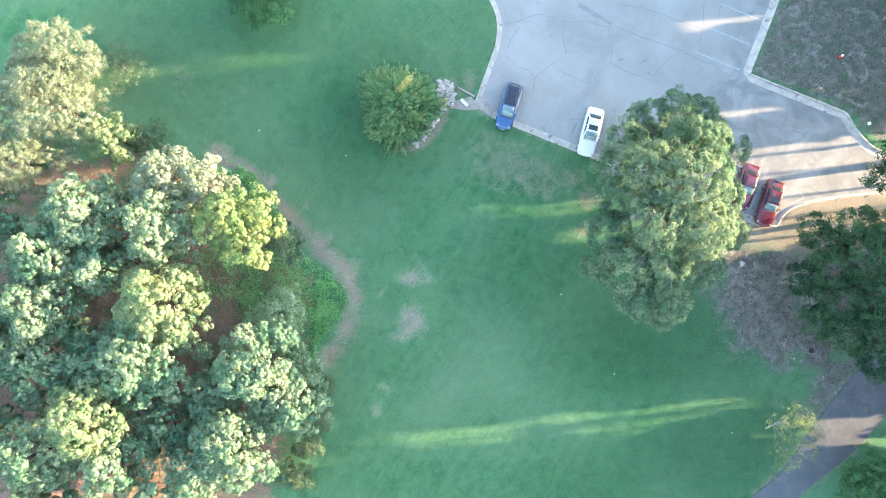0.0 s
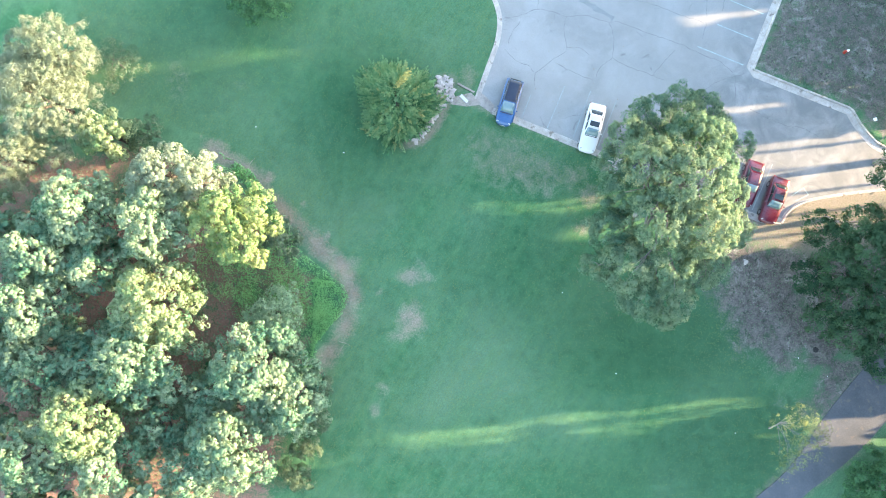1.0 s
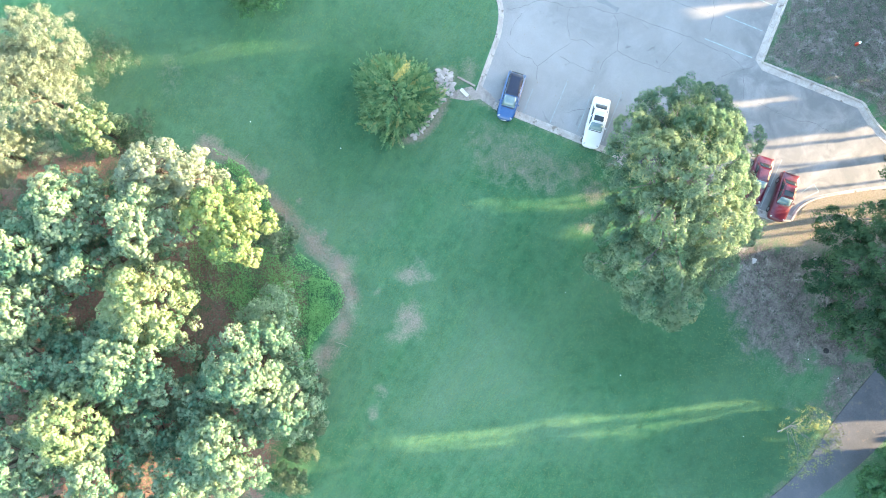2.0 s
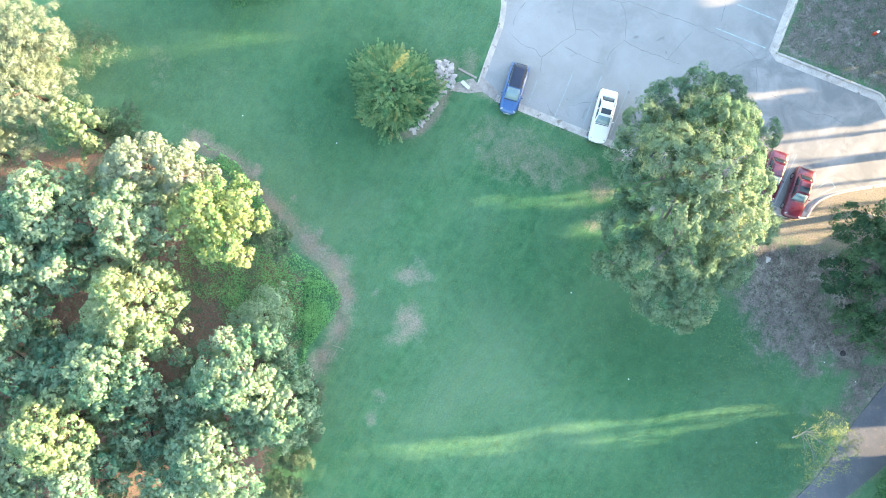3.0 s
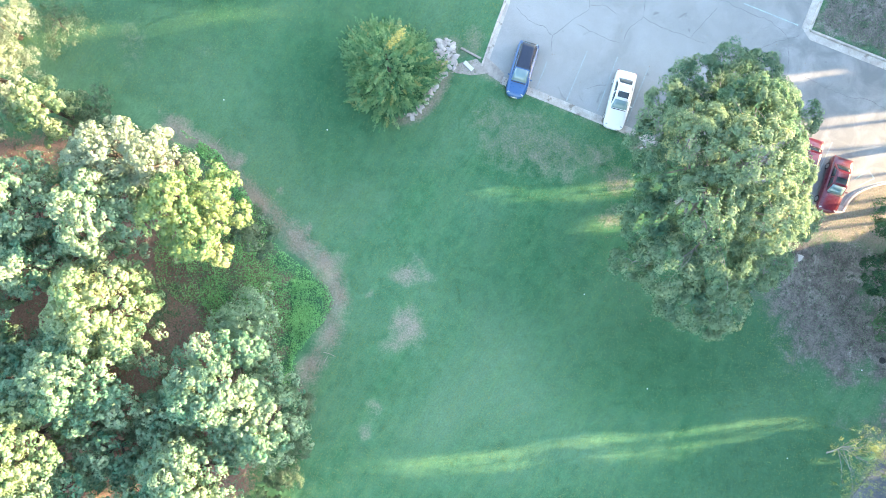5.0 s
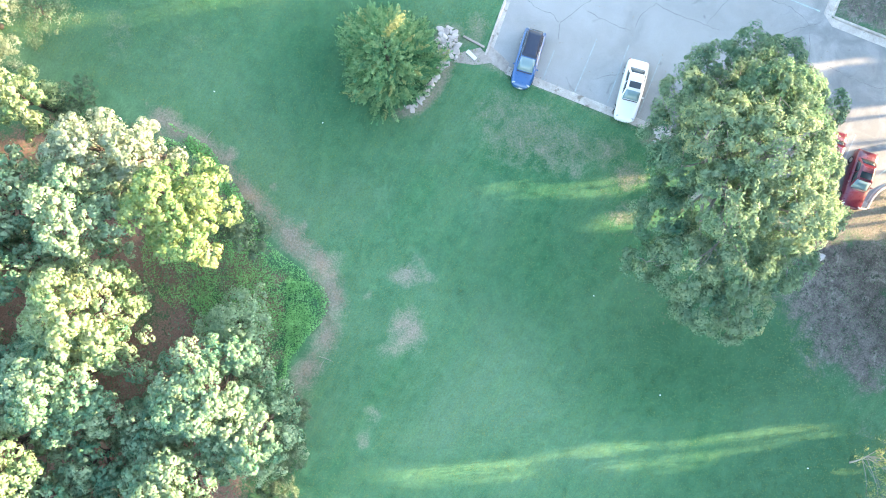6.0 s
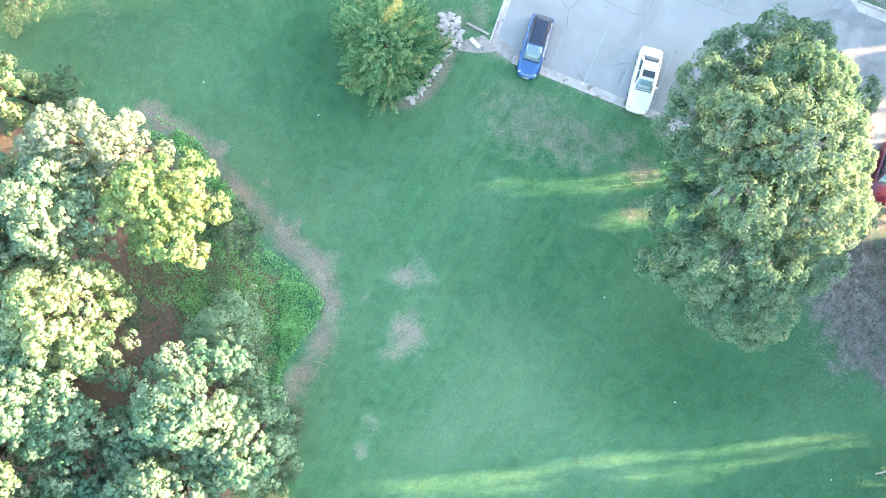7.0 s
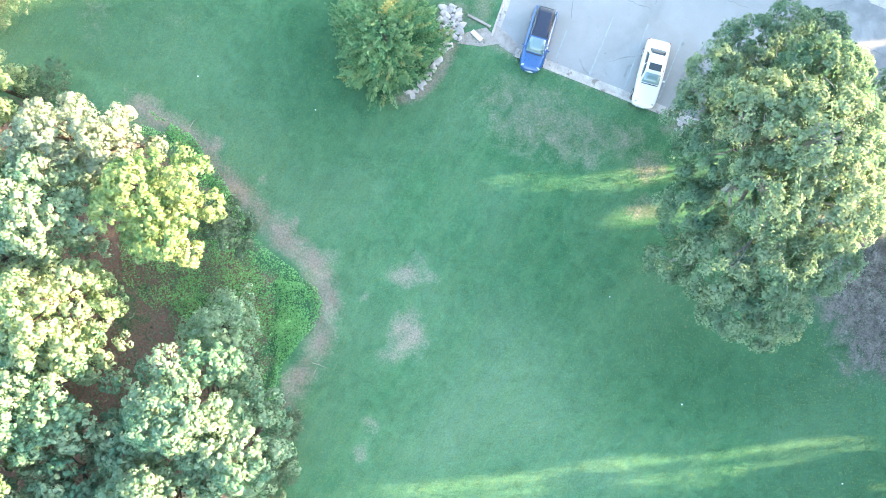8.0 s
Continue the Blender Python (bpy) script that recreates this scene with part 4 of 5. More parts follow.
# ---- dark trees on the east side ----
EAST = [
    ((38.6, -3.0), [(35.6, -1.6, 6.0, 2.0, 0.75), (37.8, -0.4, 7.2, 2.4, 0.75), (36.4, -4.6, 6.2, 2.2, 0.75), (38.8, -4.0, 7.6, 2.6, 0.75), (37.4, -7.4, 5.4, 2.0, 0.75), (40.2, -7.4, 6.0, 2.3, 0.75), (35.0, -6.6, 4.6, 1.4, 0.75), (33.6, -2.6, 5.0, 1.5, 0.75), (40.6, -9.8, 5.4, 2.0, 0.75), (41.6, -3.6, 7.0, 2.6, 0.75), (40.6, -0.4, 7.4, 2.4, 0.75)]),
    ((38.4, 3.0), [(34.2, 1.9, 5.2, 1.4, 0.75), (35.4, 0.7, 5.6, 1.5, 0.75), (37.4, 2.0, 6.6, 1.8, 0.75), (39.8, 1.4, 7.2, 2.1, 0.75), (41.6, 2.4, 7.0, 1.8, 0.75)]),
    ((43.4, 8.7), [(39.5, 8.4, 8.6, 1.3, 0.75), (38.2, 6.2, 7.6, 0.9, 0.75), (41.0, 6.8, 9.3, 1.7, 0.75), (42.0, 9.6, 8.4, 1.4, 0.75), (43.0, 6.4, 9.6, 1.9, 0.75)]),
]
for i, (foot, lobes) in enumerate(EAST):
    tree("broadleaf_tree", "dense dark green broadleaf tree over bare earth", foot, lobes, M_DEEP, M_BARK, 320 + i, 0.52, 0.68, 60, 0.18, 0.6, 0.28, group="dark trees by the drive", twigs=2, core=0.62, jitter=0.24, spread=(0.2, 0.14, 0.07))
tree("broadleaf_tree", "bushy mid-green tree beside the footpath", (42.0, -22.8), ball_lobes(41.7, -22.4, 5.4, 2.9, 14, 331, 0.75, 0.4, 0.34), M_SHRUB, M_BARK, 331, 0.36, 0.5, 44, 0.16, 0.5, 0.14)
tree("broadleaf_tree", "mid-green tree at the head of the lawn", (-17.4, 25.4), ball_lobes(-17.3, 25.3, 5.2, 3.0, 11, 332, 0.75, 0.4, 0.42), M_SHRUB, M_BARK, 332, 0.45, 0.6, 34, 0.22, 0.5, 0.14)
YELLOWISH = [(43.4, 21.6, 7.8, 1.5, 0.75), (44.8, 23.2, 8.4, 1.8, 0.75), (43.2, 24.2, 7.6, 1.3, 0.75), (46.0, 21.4, 7.6, 1.6, 0.75), (44.6, 25.6, 7.2, 1.5, 0.75), (46.8, 23.6, 7.4, 1.6, 0.75)]
tree("broadleaf_tree", "yellow-green tree over bare shaded ground", (44.8, 23.4), YELLOWISH, M_VINE, M_BARK, 333, 0.45, 0.6, 34, 0.2, 0.5, 0.14)
# unseen tree, added to take skylight off the ground beside the path
tree("broadleaf_tree", "dense dark green broadleaf tree over bare earth", (46.8, -7.0), ball_lobes(46.8, -7.0, 10.0, 3.6, 12, 335, 0.8, 0.5, 0.42), M_DEEP, M_BARK, 335, 0.6, 0.85, 24, 0.32, 0.6, 0.2)
SAPLING = [(33.0, -15.6, 3.6, 1.1, 0.8), (34.2, -15.4, 3.4, 1.0, 0.8), (32.2, -16.6, 3.0, 1.0, 0.8), (33.4, -17.0, 3.3, 1.1, 0.8), (35.0, -16.5, 3.0, 0.9, 0.8)]
SAPLING += [(34.6, -17.8, 2.8, 1.0, 0.8), (33.2, -18.8, 2.6, 1.0, 0.8), (35.8, -18.0, 2.4, 1.0, 0.8), (35.4, -19.4, 2.2, 0.9, 0.8), (34.0, -20.2, 2.2, 0.9, 0.8), (32.4, -19.8, 2.2, 0.8, 0.8), (36.6, -17.2, 2.2, 0.8, 0.8), (33.0, -21.4, 2.0, 0.7, 0.8)]
tree("sapling", "thin yellow-green sapling leaning beside the footpath", (32.6, -18.0), SAPLING, M_SAP, M_BARK, 340, 0.42, 0.62, 15, 0.13, 0.4, 0.07, twigs=5, jitter=0.6, core=0.2)


def cedar(foot, top, radius):
    """A full cone of upturned feathery sprays."""
    rng = np.random.default_rng(350)
    holder = thing("cedar_tree", "bushy green cedar in a ring of pale rocks", "tree")
    bm = bmesh.new()
    tube(bm, [(*foot, -0.2), (foot[0], foot[1], top * 0.5), (foot[0] + 0.1, foot[1], top * 0.93)], [0.2, 0.13, 0.03], 8)
    part("trunk", bm, M_PINEBARK, holder, smooth=True)
    count = 900
    h = rng.random(count) ** 1.25
    a = rng.random(count) * math.tau
    wob = 1 + 0.13 * np.sin(a * 3 + 1) + 0.10 * np.sin(a * 7 + h * 9) + 0.08 * rng.normal(size=count)
    rr = radius * np.sqrt(np.maximum(0.01, 1 - h ** 2.2)) * wob * (1 - 0.4 * rng.random(count) ** 2)
    base = np.stack([foot[0] + rr * np.cos(a), foot[1] + rr * np.sin(a), 0.25 + h * (top - 0.4)], 1)
    way = np.stack([np.cos(a), np.sin(a), 0.7 + 0.8 * h], 1) + rng.normal(0, 0.25, (count, 3))
    way /= np.linalg.norm(way, axis=1, keepdims=True)
    per = 46
    k = rng.random((count, per, 1))
    side = rng.normal(size=(count, per, 3))
    c = base[:, None] + way[:, None] * (k - 0.35) * 1.1 + side * 0.14 * (1.1 - k)
    nn = way[:, None] * 0.4 + side + np.array([0, 0, 0.5])
    tint = np.repeat(rng.normal(0.46, 0.28, count), per)
    ln = 0.17 * rng.uniform(0.7, 1.4, count * per)
    leaf_quads("crown", c.reshape(-1, 3), nn.reshape(-1, 3), ln, ln * 0.42, tint, M_CEDAR, holder, seed=351)
    # one bright yellow spray near the tip
    k = rng.random((420, 1))
    c = np.array([foot[0] + 0.8, foot[1] + 0.85, top + 0.02]) + k * np.array([0.9, 0.9, 0.5]) * rng.choice([-0.6, 0.8], (420, 1)) + rng.normal(0, 0.17, (420, 3))
    ln = 0.15 * rng.uniform(0.7, 1.4, 420)
    spray = leaf_quads("yellow_spray", c, rng.normal(0, 0.6, (420, 3)) + np.array([0, 0, 0.6]), ln, ln * 0.42, rng.normal(0.5, 0.2, 420), M_SPRAY, holder, "bright yellow spray", seed=352)
    tagged(spray, kind="stuff")


cedar((-4.2, 14.1), 6.2, 3.5)

# ---- unseen trees added beyond the view to the east, that shade the lawn and shape its sun bars ----
def shade_tree(x, y, top, rad, bottom, seed, per=9):
    rng = np.random.default_rng(seed)
    lobes = []
    z = bottom + min(1.5, rad)
    while z < top - 1.0:
        ring = rad * (1.0 if z < top * 0.7 else 0.75)
        for k in range(4):
            a = k * math.tau / 4 + rng.uniform(0, 1.5)
            lobes.append((x + ring * 0.5 * math.cos(a), y + ring * 0.5 * math.sin(a), z, ring * 0.55, 0.85))
        z += ring * 0.62
    lobes.append((x, y, top - rad * 0.4, rad * 0.5, 0.8))
    tree("shade_tree", "unseen tree added east of the park to shade it", (x, y), lobes, M_DEEP, M_BARK, seed, 0.9 if rad > 3 else min(0.5, rad * 0.45), 1.35 if rad > 3 else min(0.8, 0.3 + rad * 0.4), per, 1.15 if rad > 3 else min(0.75, 0.15 + rad * 0.6), 0.75, 0.4 if rad > 3 else 0.18, group="trees of the eastern belt", limb_every=5, under=0.6)


for i, (x, y, top, rad, bottom) in enumerate(SHADE_NORTH + SHADE_SOUTH):
    shade_tree(x, y, top, rad, bottom, 500 + i)
for i, (x, y, top, rad, bottom) in enumerate(SHADE_SLIM):
    shade_tree(x, y, top, rad, bottom, 540 + i)

# ---- creepers, brush and sticks ----
def cover(name, label, outline, per_m2, height, leaf, slim, material, seed, clump=0.6, base=0.06, category="undergrowth"):
    rng = np.random.default_rng(seed)
    ox, oy = np.array(outline).T
    count = int((ox.max() - ox.min()) * (oy.max() - oy.min()) * per_m2)
    x, y = rng.uniform(ox.min(), ox.max(), count), rng.uniform(oy.min(), oy.max(), count)
    lump = np.array([noise.noise(Vector((a * 0.55, b * 0.55, seed))) + 0.5 * noise.noise(Vector((a * 1.7, b * 1.7, seed))) for a, b in zip(x, y)])
    keep = inside(x, y, outline) & (lump > rng.uniform(-0.5, clump, count) - 0.15)
    x, y, lump = x[keep], y[keep], lump[keep]
    z = base + height * np.clip(lump + 0.45, 0.05, 1.2) * rng.random(len(x)) ** 0.5
    c = np.stack([x, y, z], 1)
    nn = rng.normal(0, 0.5, c.shape) + np.array([0, 0, 1])
    ln = leaf * rng.uniform(0.6, 1.4, len(x))
    ob = leaf_quads(name, c, nn, ln, ln * slim, 0.5 + 0.5 * lump + rng.normal(0, 0.1, len(x)), material, None, seed=seed)
    return tagged(ob, label, category, kind="stuff")


def lawn_tufts():
    """Short upright grass tufts over the mown lawn, thick enough to catch a low sun."""
    rng = np.random.default_rng(77)
    count = 190000
    x, y = rng.uniform(-36, 36, count), rng.uniform(-29, 28, count)
    keep = ~inside(x, y, LOT) & ~inside(x, y, BED) & ~inside(x, y, DIRT) & ~inside(x, y, NE_EARTH) & ~inside(x, y, PATH_EDGE_W + PATH_EDGE_E[::-1])
    keep &= edge_distance(x, y, LOT) > 0.35
    for cx, cy, rx, ry, w in WORN_LAWN:
        keep &= np.hypot((x - cx) / rx, (y - cy) / ry) > rng.uniform(0.4, 1.5, count)
    x, y = x[keep], y[keep]
    a = rng.uniform(0, math.tau, len(x))
    nn = np.stack([np.cos(a), np.sin(a), rng.uniform(0.4, 1.2, len(x))], 1)
    lean = np.stack([0.55 * np.cos(a), 0.55 * np.sin(a), np.ones(len(x))], 1)
    ln = 0.105 * rng.uniform(0.6, 1.4, len(x))
    patch = np.sin(x * 0.31 + 1.2 * np.sin(y * 0.23)) * np.sin(y * 0.37 + np.sin(x * 0.19))
    ob = leaf_quads("grass_tufts", np.stack([x, y, np.full(len(x), 0.06)], 1), nn, ln, ln * 0.45, 0.45 + 0.2 * patch + rng.normal(0, 0.08, len(x)), M_BLADE, None, seed=78, soft=lean / np.linalg.norm(lean, axis=1, keepdims=True), round_k=1.0)
    tagged(ob, "short green grass tufts of the mown lawn", "grass", kind="stuff")


lawn_tufts()
cover("creeper_mat", "green creeper spreading over the wood edge", VINES, 230, 0.5, 0.105, 0.8, M_VINE, 401, 0.95)
cover("creeper_mat", "patchy creeper over red leaf litter", [(-24.0, 1.0), (-20.0, 2.0), (-15.0, -0.2), (-12.0, -3.0), (-12.0, -9.0), (-15.0, -7.5), (-19.0, -8.0), (-24.0, -3.0)], 230, 0.45, 0.105, 0.75, M_VINE, 409, 0.9)
cover("creeper_mat", "bright leafy creeper heaped at the wood edge", [(-12.6, -3.0), (-10.6, -3.2), (-9.2, -4.6), (-9.7, -6.4), (-11.2, -8.0), (-12.4, -9.6), (-13.0, -12.4), (-12.6, -8.0), (-12.4, -5.5)], 330, 0.7, 0.12, 0.85, M_VINE, 402, 0.6)
cover("creeper_mat", "green creeper under the yellow tree", [(-22.0, 9.6), (-18.6, 7.6), (-16.2, 4.0), (-14.0, 0.4), (-15.0, 0.0), (-17.5, 4.0), (-20.0, 7.2)], 200, 0.6, 0.14, 0.8, M_VINE, 403, 0.2)
cover("dry_weeds", "dry grey-brown weeds along the bed", [(-17.4, 7.0), (-14.4, 3.6), (-11.2, 0.8), (-9.0, -1.4), (-7.8, -4.9), (-8.4, -7.4), (-10.6, -11.6), (-11.8, -11.0), (-9.6, -6.6), (-9.2, -4.4), (-12.0, -1.2), (-15.4, 3.2), (-17.8, 6.2)], 60, 0.12, 0.2, 0.16, M_TWIG_LEAF, 404, 0.3)
cover("forest_brush", "dark low brush on the wood floor", [(-24.0, 10.0), (-19.0, 4.0), (-14.5, -7.5), (-13.5, -14.0), (-15.0, -24.0), (-45.0, -24.0), (-45.0, 8.0), (-33.0, 8.5)], 14, 0.9, 0.24, 0.5, M_BRUSH, 405, 0.2)
cover("weed_tufts", "green weed tufts on bare shaded ground", NE_EARTH[:1] + [(41.1, 14.4), (46.0, 12.0), (50.0, 30.0), (39.0, 34.0), (34.4, 25.4)], 40, 0.10, 0.16, 0.3, M_BRUSH, 406, 0.25)
cover("weed_tufts", "green weed tufts over grey bare earth", DIRT, 34, 0.08, 0.13, 0.3, M_BRUSH, 407, 0.0)
cover("fallen_leaves", "small dry leaves blown along the gutter", [(5.0, 14.3), (17.5, 9.3), (31.5, 3.6), (31.5, 3.1), (17.5, 8.85), (5.0, 13.9)], 9, 0.01, 0.09, 0.6, M_TWIG_LEAF, 410, 0.2, LOT_Z + 0.03, "leaves")
cover("fallen_leaves", "scattered dry leaves under the oak", [(13.0, 8.0), (19.0, 5.8), (27.0, 2.5), (25.0, -4.0), (17.0, -7.0), (12.0, -2.0)], 8, 0.02, 0.10, 0.6, M_TWIG_LEAF, 411, 0.1, 0.03, "leaves")
cover("fallen_leaves", "scattered leaves on the asphalt", [(7.0, 15.0), (30.0, 6.0), (34.0, 8.0), (30.0, 17.0), (8.0, 24.0)], 0.8, 0.005, 0.09, 0.6, M_TWIG_LEAF, 412, 0.1, LOT_Z + 0.02, "leaves")
for i, (x, y, a, ln) in enumerate([(-10.0, -9.2, -20, 1.2), (-12.4, -11.9, 35, 0.9), (-9.9, -10.1, 60, 0.7), (-31.5, 9.2, -8, 1.6), (-18.9, 8.3, 50, 0.8), (-13.2, -13.0, -60, 1.1)]):
    bm = bmesh.new()
    c, s = math.cos(radians(a)), math.sin(radians(a))
    tube(bm, [(x, y, 0.10), (x + c * ln * 0.5, y + s * ln * 0.5 + 0.06, 0.14), (x + c * ln, y + s * ln, 0.10)], [0.035, 0.028, 0.012], 6)
    tagged(mesh_ob("fallen_branch", bm, M_TWIG), "pale bare stick lying on leaf litter", "branch", "fallen sticks")


# ---- cars ----
SEDAN = dict(body=[(0, 0.52, 0.80), (0.012, 0.78, 0.88), (0.05, 0.92, 0.94), (0.16, 0.96, 0.98), (0.26, 0.97, 1.0), (0.5, 0.96, 1.0), (0.66, 0.96, 0.99), (0.75, 0.92, 0.98), (0.88, 0.84, 0.96), (0.935, 0.79, 0.92), (0.968, 0.73, 0.85), (0.988, 0.63, 0.72), (1.0, 0.46, 0.52)], belt=(0.15, 0.672), roof=(0.265, 0.535))
WAGON = dict(body=[(0, 0.55, 0.80), (0.01, 0.9, 0.90), (0.03, 1.02, 0.95), (0.10, 1.06, 0.98), (0.26, 1.06, 1.0), (0.5, 1.05, 1.0), (0.68, 1.05, 0.99), (0.76, 1.0, 0.98), (0.86, 0.93, 0.955), (0.925, 0.86, 0.88), (0.963, 0.77, 0.77), (0.987, 0.64, 0.60), (1.0, 0.48, 0.40)], belt=(0.018, 0.745), roof=(0.075, 0.53))


def pane(bm, quad, margin_u, margin_v, lift, thick=0.012):
    """A pane set just proud of a four-cornered face."""
    a, b, c, d = (Vector(q) for q in quad)
    nrm = (b - a).cross(d - a).normalized()

    def at(u, v):
        return (a * (1 - u) + b * u) * (1 - v) + (d * (1 - u) + c * u) * v

    steps = 4
    top = [[bm.verts.new(at(margin_u + (1 - 2 * margin_u) * i / steps, margin_v + (1 - 2 * margin_v) * j / 2) + nrm * (lift + 0.02 * math.sin(math.pi * i / steps))) for i in range(steps + 1)] for j in range(3)]
    for j in range(2):
        for i in range(steps):
            bm.faces.new((top[j][i], top[j][i + 1], top[j + 1][i + 1], top[j + 1][i]))
    rim = [top[0][i] for i in range(steps + 1)] + [top[1][steps]] + [top[2][i] for i in range(steps, -1, -1)] + [top[1][0]]
    low = [bm.verts.new(v.co - nrm * (thick + 0.03)) for v in rim]
    n = len(rim)
    for i in range(n):
        bm.faces.new((rim[i], low[i], low[(i + 1) % n], rim[(i + 1) % n]))


def car(label, paint, shape, length, width, height, x, y, heading, screen=M_SHADED, sunroof=False, rails=False, dark_roof=False, group="parked cars"):
    holder = thing("car", label, "car", group, at=pose(x, y, LOT_Z, 0, 0, heading))
    L, W = length, width / 2
    bm = bmesh.new()
    rings = []
    for u, top, k in shape["body"]:
        w, px = W * k, (u - 0.5) * L
        half = [(w * 0.86, 0.20), (w * 0.97, 0.28), (w, 0.45), (w, top * 0.72), (w * 0.97, top * 0.90), (w * 0.90, top * 0.975), (w * 0.62, top + 0.012), (w * 0.3, top + 0.03)]
        ring = [(yy, min(z, top + 0.03)) for yy, z in half] + [(0, top + 0.035)] + [(-yy, min(z, top + 0.03)) for yy, z in half[::-1]]
        rings.append([bm.verts.new((px, yy, z)) for yy, z in ring])
    for r, s in zip(rings, rings[1:]):
        for i in range(len(r)):
            bm.faces.new((r[i], r[(i + 1) % len(r)], s[(i + 1) % len(r)], s[i]))
    bm.faces.new(rings[0])
    bm.faces.new(rings[-1][::-1])
    bmesh.ops.recalc_face_normals(bm, faces=bm.faces[:])
    part("body", bm, paint, holder, smooth=True)
    zb = shape["body"][5][1] - 0.02
    b0, b1 = ((u - 0.5) * L for u in shape["belt"])
    r0, r1 = ((u - 0.5) * L for u in shape["roof"])
    wb, wr = W * 0.90, W * 0.70
    B = [(b0, -wb * 0.92, zb), (b0, wb * 0.92, zb), (b1, wb * 0.90, zb), (b1, -wb * 0.90, zb)]
    T = [(r0, -wr * 0.94, height - 0.05), (r0, wr * 0.94, height - 0.05), (r1, wr, height - 0.03), (r1, -wr, height - 0.03)]
    bm = bmesh.new()
    vb, vt = [bm.verts.new(p) for p in B], [bm.verts.new(p) for p in T]
    bm.faces.new(vt[::-1])
    bm.faces.new(vb)
    for i in range(4):
        bm.faces.new((vb[i], vb[(i + 1) % 4], vt[(i + 1) % 4], vt[i]))
    bmesh.ops.recalc_face_normals(bm, faces=bm.faces[:])
    bmesh.ops.bevel(bm, geom=[e for e in bm.edges if max(v.co.z for v in e.verts) > zb + 0.05], offset=0.045, segments=3, profile=0.6, affect="EDGES")
    part("cabin", bm, paint, holder)
    # domed roof skin
    bm = bmesh.new()
    g = [[bm.verts.new((r0 + (r1 - r0) * i / 6 + (0.03 if i == 0 else -0.03 if i == 6 else 0), wr * 0.93 * (j / 3 - 1), height - 0.02 + 0.035 * math.sin(math.pi * (0.15 + 0.7 * i / 6)) * math.cos((j / 3 - 1) * 1.3))) for j in range(7)] for i in range(7)]
    for i in range(6):
        for j in range(6):
            bm.faces.new((g[i][j], g[i + 1][j], g[i + 1][j + 1], g[i][j + 1]))
    rim = [g[i][0] for i in range(7)] + [g[6][j] for j in range(1, 7)] + [g[i][6] for i in range(5, -1, -1)] + [g[0][j] for j in range(5, 0, -1)]
    low = [bm.verts.new(v.co - Vector((0, 0, 0.05))) for v in rim]
    for i in range(len(rim)):
        bm.faces.new((rim[i], low[i], low[(i + 1) % len(rim)], rim[(i + 1) % len(rim)]))
    part("roof", bm, M_ROOF if dark_roof else paint, holder, "dark glossy roof skin" if dark_roof else "", smooth=True)
    bm = bmesh.new()
    pane(bm, (B[3], B[2], T[2], T[3]), 0.06, 0.05, 0.012)
    part("windshield", bm, screen, holder, smooth=True)
    bm = bmesh.new()
    pane(bm, (B[1], B[0], T[0], T[1]), 0.09, 0.10, 0.012)
    part("rear_window", bm, M_GLASS, holder, smooth=True)
    for s, quad in ((1, (B[2], B[1], T[1], T[2])), (-1, (B[0], B[3], T[3], T[0]))):
        a, b, c, d = (Vector(q) for q in quad)
        for lo, hi in ((0.09, 0.49), (0.53, 0.91)):
            bm = bmesh.new()
            pane(bm, (a.lerp(b, lo), a.lerp(b, hi), d.lerp(c, hi), d.lerp(c, lo)), 0.0, 0.10, 0.006)
            part("side_window", bm, M_GLASS, holder, smooth=True)
        bm = bmesh.new()
        box(bm, b1 - 0.38, s * (W + 0.03), zb + 0.06, 0.11, 0.17, 0.12, 0, 0.03)
        part("mirror", bm, paint, holder)
        bm = bmesh.new()
        box(bm, 0.438 * L, s * W * 0.64, shape["body"][-4][1] - 0.045, 0.12, 0.30, 0.09, s * -34, 0.03)
        part("headlight", bm, M_LAMP, holder, "clear headlight")
        bm = bmesh.new()
        box(bm, -0.478 * L, s * W * 0.72, 0.70, 0.12, 0.30, 0.14, s * 8, 0.03)
        part("taillight", bm, M_TAIL, holder, "red taillight")
        for fx in (-0.30, 0.31):
            bm = bmesh.new()
            m = pose(fx * L, s * (W - 0.11), 0.32, 90, 0, 0)
            bmesh.ops.create_cone(bm, cap_ends=True, segments=24, radius1=0.32, radius2=0.32, depth=0.22, matrix=m)
            bmesh.ops.bevel(bm, geom=[e for e in bm.edges if e.calc_face_angle(0) > 1], offset=0.03, segments=2, affect="EDGES")
            wheel = part("wheel", bm, M_TYRE, holder)
            bm = bmesh.new()
            bmesh.ops.create_cone(bm, cap_ends=True, segments=20, radius1=0.2, radius2=0.2, depth=0.235, matrix=m)
            part("rim", bm, M_RIM, wheel, "alloy rim")
        if rails:
            bm = bmesh.new()
            tube(bm, [(r0 + 0.1, s * wr * 0.9, height - 0.02), (r0 + 0.3, s * wr * 0.92, height + 0.05), (r1 - 0.4, s * wr * 0.92, height + 0.05), (r1 - 0.15, s * wr * 0.9, height - 0.02)], [0.022] * 4, 7)
            part("roof_rail", bm, M_BLACK, holder, "black roof rail")
    bm = bmesh.new()
    tube(bm, [(L * 0.485 - 0.34 * (k / 3) ** 2 * (1 if abs(k) < 3 else 1.25), W * 0.27 * k, 0.46) for k in range(-3, 4)], [0.06, 0.12, 0.13, 0.13, 0.13, 0.12, 0.06], 9)
    part("front_bumper", bm, M_LAMP if paint == M_BLUE else paint, holder)
    bm = bmesh.new()
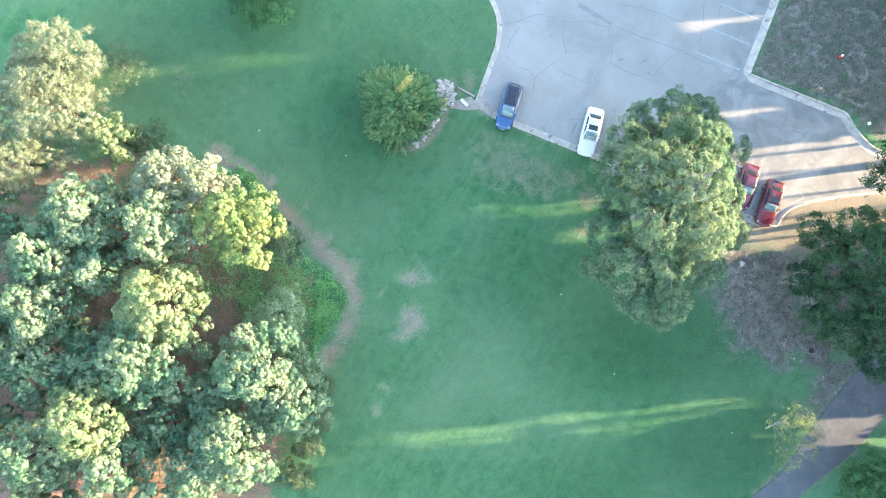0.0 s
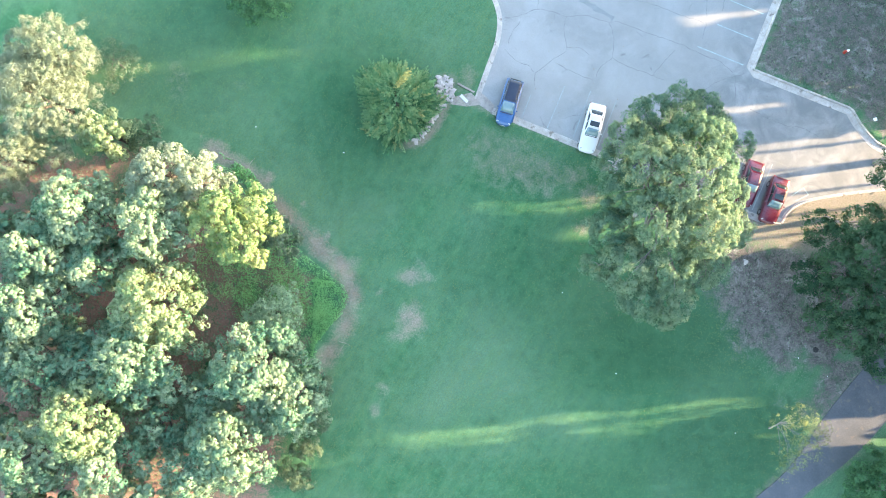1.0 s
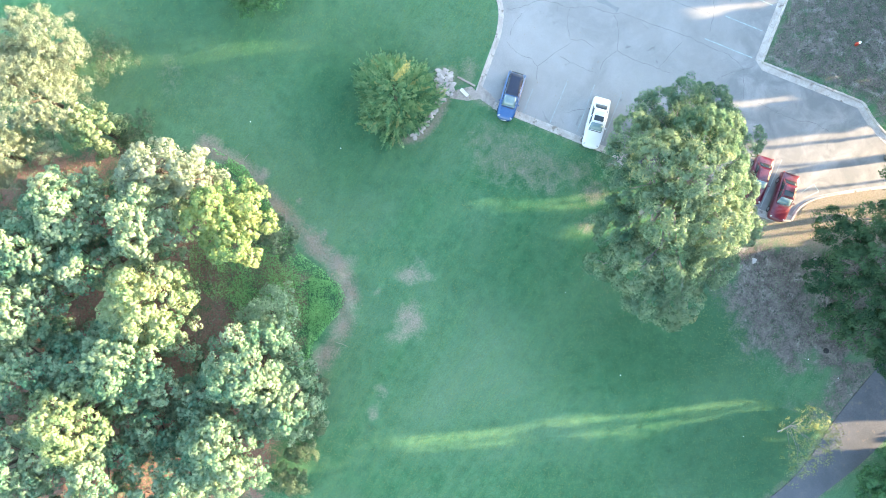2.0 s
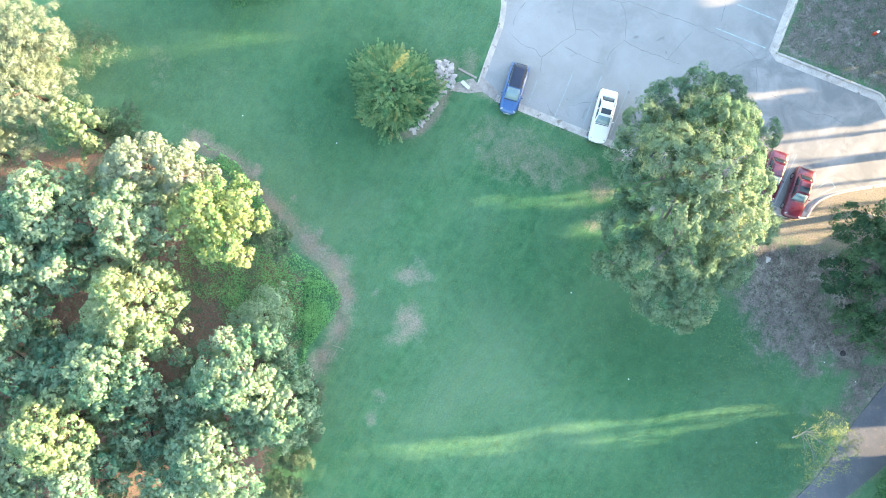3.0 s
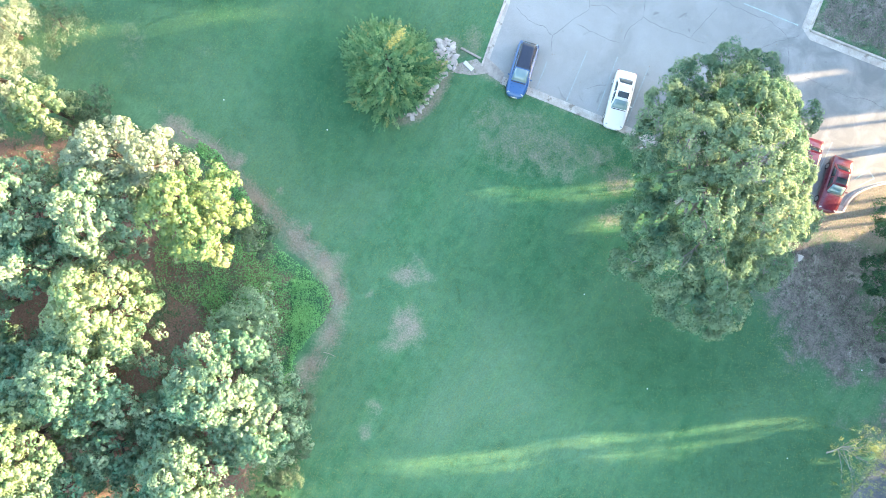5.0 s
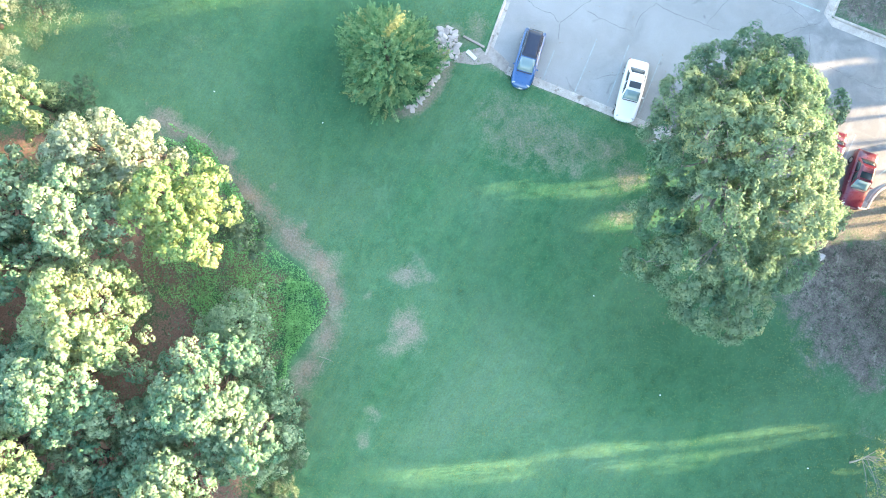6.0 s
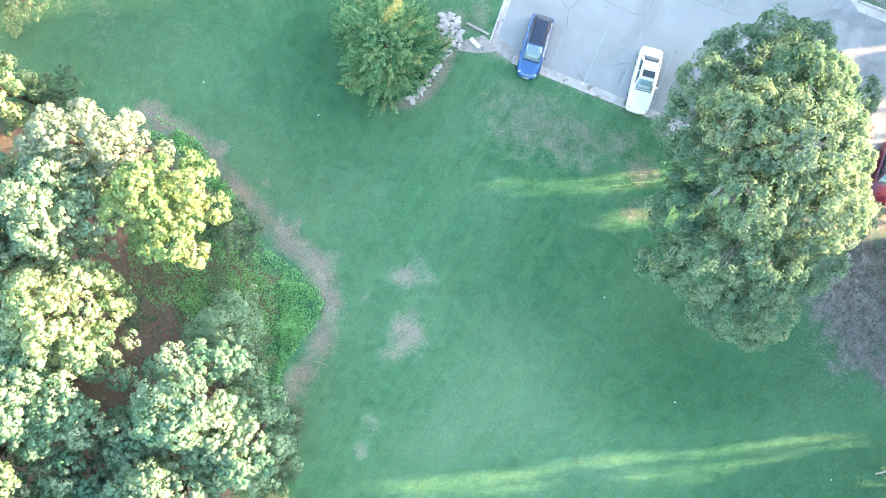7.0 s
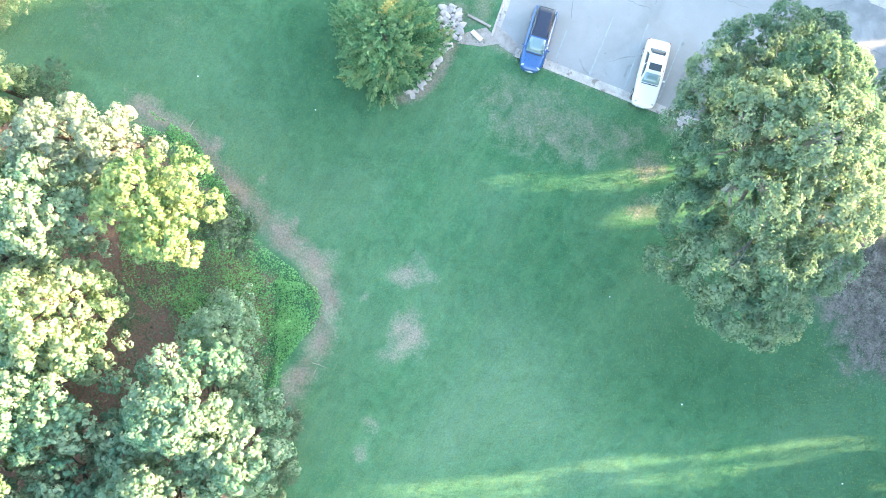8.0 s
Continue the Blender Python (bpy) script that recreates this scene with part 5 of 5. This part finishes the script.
    tube(bm, [(-L * 0.478 + 0.14 * (k / 3) ** 2, W * 0.29 * k, 0.5) for k in range(-3, 4)], [0.07, 0.12, 0.13, 0.13, 0.13, 0.12, 0.07], 9)
    part("rear_bumper", bm, M_BLACK if paint == M_BLUE else paint, holder)
    bm = bmesh.new()
    box(bm, b1 + 0.06, 0, zb + 0.045, 0.07, wb * 1.5, 0.02, 0, 0.008)
    part("wiper_cowl", bm, M_BLACK, holder, "black wiper cowl")
    if sunroof:
        bm = bmesh.new()
        box(bm, r1 - 0.42, 0, height + 0.012, 0.50, 0.92, 0.022, 0, 0.01)
        part("sunroof", bm, M_GLASS, holder, "dark glass sunroof")
    return holder


car("blue compact wagon with dark roof parked at the kerb", M_BLUE, WAGON, 4.68, 1.80, 1.58, 6.72, 14.4, 253.7, screen=M_SCREEN, rails=True, dark_roof=True)
car("white sedan with dark sunroof parked at the kerb", M_WHITE, SEDAN, 4.92, 1.80, 1.42, 14.92, 11.9, 255.4, screen=M_SCREEN, sunroof=True)
car("grey sedan parked beneath the broad oak", M_GREY, SEDAN, 4.75, 1.78, 1.42, 20.2, 9.9, 255.0)
car("deep red sedan half hidden under the oak", M_RED, SEDAN, 4.6, 1.78, 1.42, 30.5, 6.45, 253.0, screen=M_SCREEN)
car("deep red sedan with sunroof in low sun", M_RED, SEDAN, 4.72, 1.80, 1.42, 32.9, 4.8, 251.6, screen=M_SCREEN, sunroof=True)


# ---- street furniture and small things ----
def road_sign(x, y, h, panel_h, turn):
    holder = thing("road_sign", "white road sign on a thin steel post", "sign", "road signs")
    bm = bmesh.new()
    tube(bm, [(x, y, -0.3), (x, y, h)], [0.035, 0.035], 8)
    part("post", bm, M_STEEL, holder)
    bm = bmesh.new()
    box(bm, x + 0.05 * math.cos(radians(turn)), y + 0.05 * math.sin(radians(turn)), h - panel_h / 2, 0.03, 0.32, panel_h, turn, 0.01)
    part("panel", bm, M_SIGN, holder, "white sheet metal panel")


road_sign(41.9, 12.5, 2.2, 0.42, 200)
road_sign(48.3, 11.5, 2.1, 0.32, 190)

holder = thing("fire_hydrant", "red fire hydrant with a white cap", "hydrant")
bm = bmesh.new()
HX, HY = 40.2, 19.6
tube(bm, [(HX, HY, -0.1), (HX, HY, 0.06), (HX, HY, 0.07), (HX, HY, 0.55)], [0.19, 0.19, 0.13, 0.13], 14)
part("barrel", bm, M_HYDRANT, holder, smooth=False)
bm = bmesh.new()
tube(bm, [(HX, HY, 0.55), (HX, HY, 0.60), (HX, HY, 0.70), (HX, HY, 0.77)], [0.12, 0.12, 0.08, 0.03], 14)
part("cap", bm, M_SIGN, holder, "white domed cap")
for s in (-1, 1):
    bm = bmesh.new()
    tube(bm, [(HX, HY, 0.42), (HX + s * 0.2, HY, 0.42), (HX + s * 0.21, HY, 0.42)], [0.07, 0.07, 0.05], 10)
    part("nozzle", bm, M_HYDRANT, holder)

bm = bmesh.new()
bmesh.ops.create_cone(bm, cap_ends=True, segments=24, radius1=0.28, radius2=0.25, depth=0.09, matrix=pose(37.33, -10.04, 0.03))
tagged(mesh_ob("drain_cover", bm, M_IRON), "dark round iron drain cover in bare earth", "drain cover")
for i, (x, y) in enumerate([(-18.28, 12.04), (29.25, -18.28), (35.55, -10.84), (38.46, -12.66), (12.06, -4.37), (17.4, -12.37), (-9.6, 9.51)]):
    bm = bmesh.new()
    bmesh.ops.create_grid(bm, x_segments=3, y_segments=3, size=0.045, matrix=pose(x, y, 0.07, 8, 5, 50 * i))
    for v in bm.verts:
        v.co.z += 0.03 * math.sin(v.co.x * 31) * math.cos(v.co.y * 27)
    bmesh.ops.solidify(bm, geom=bm.faces[:], thickness=0.006)
    tagged(mesh_ob("litter", bm, M_SIGN), "small white scrap of litter on the grass", "litter", "litter on the grass")
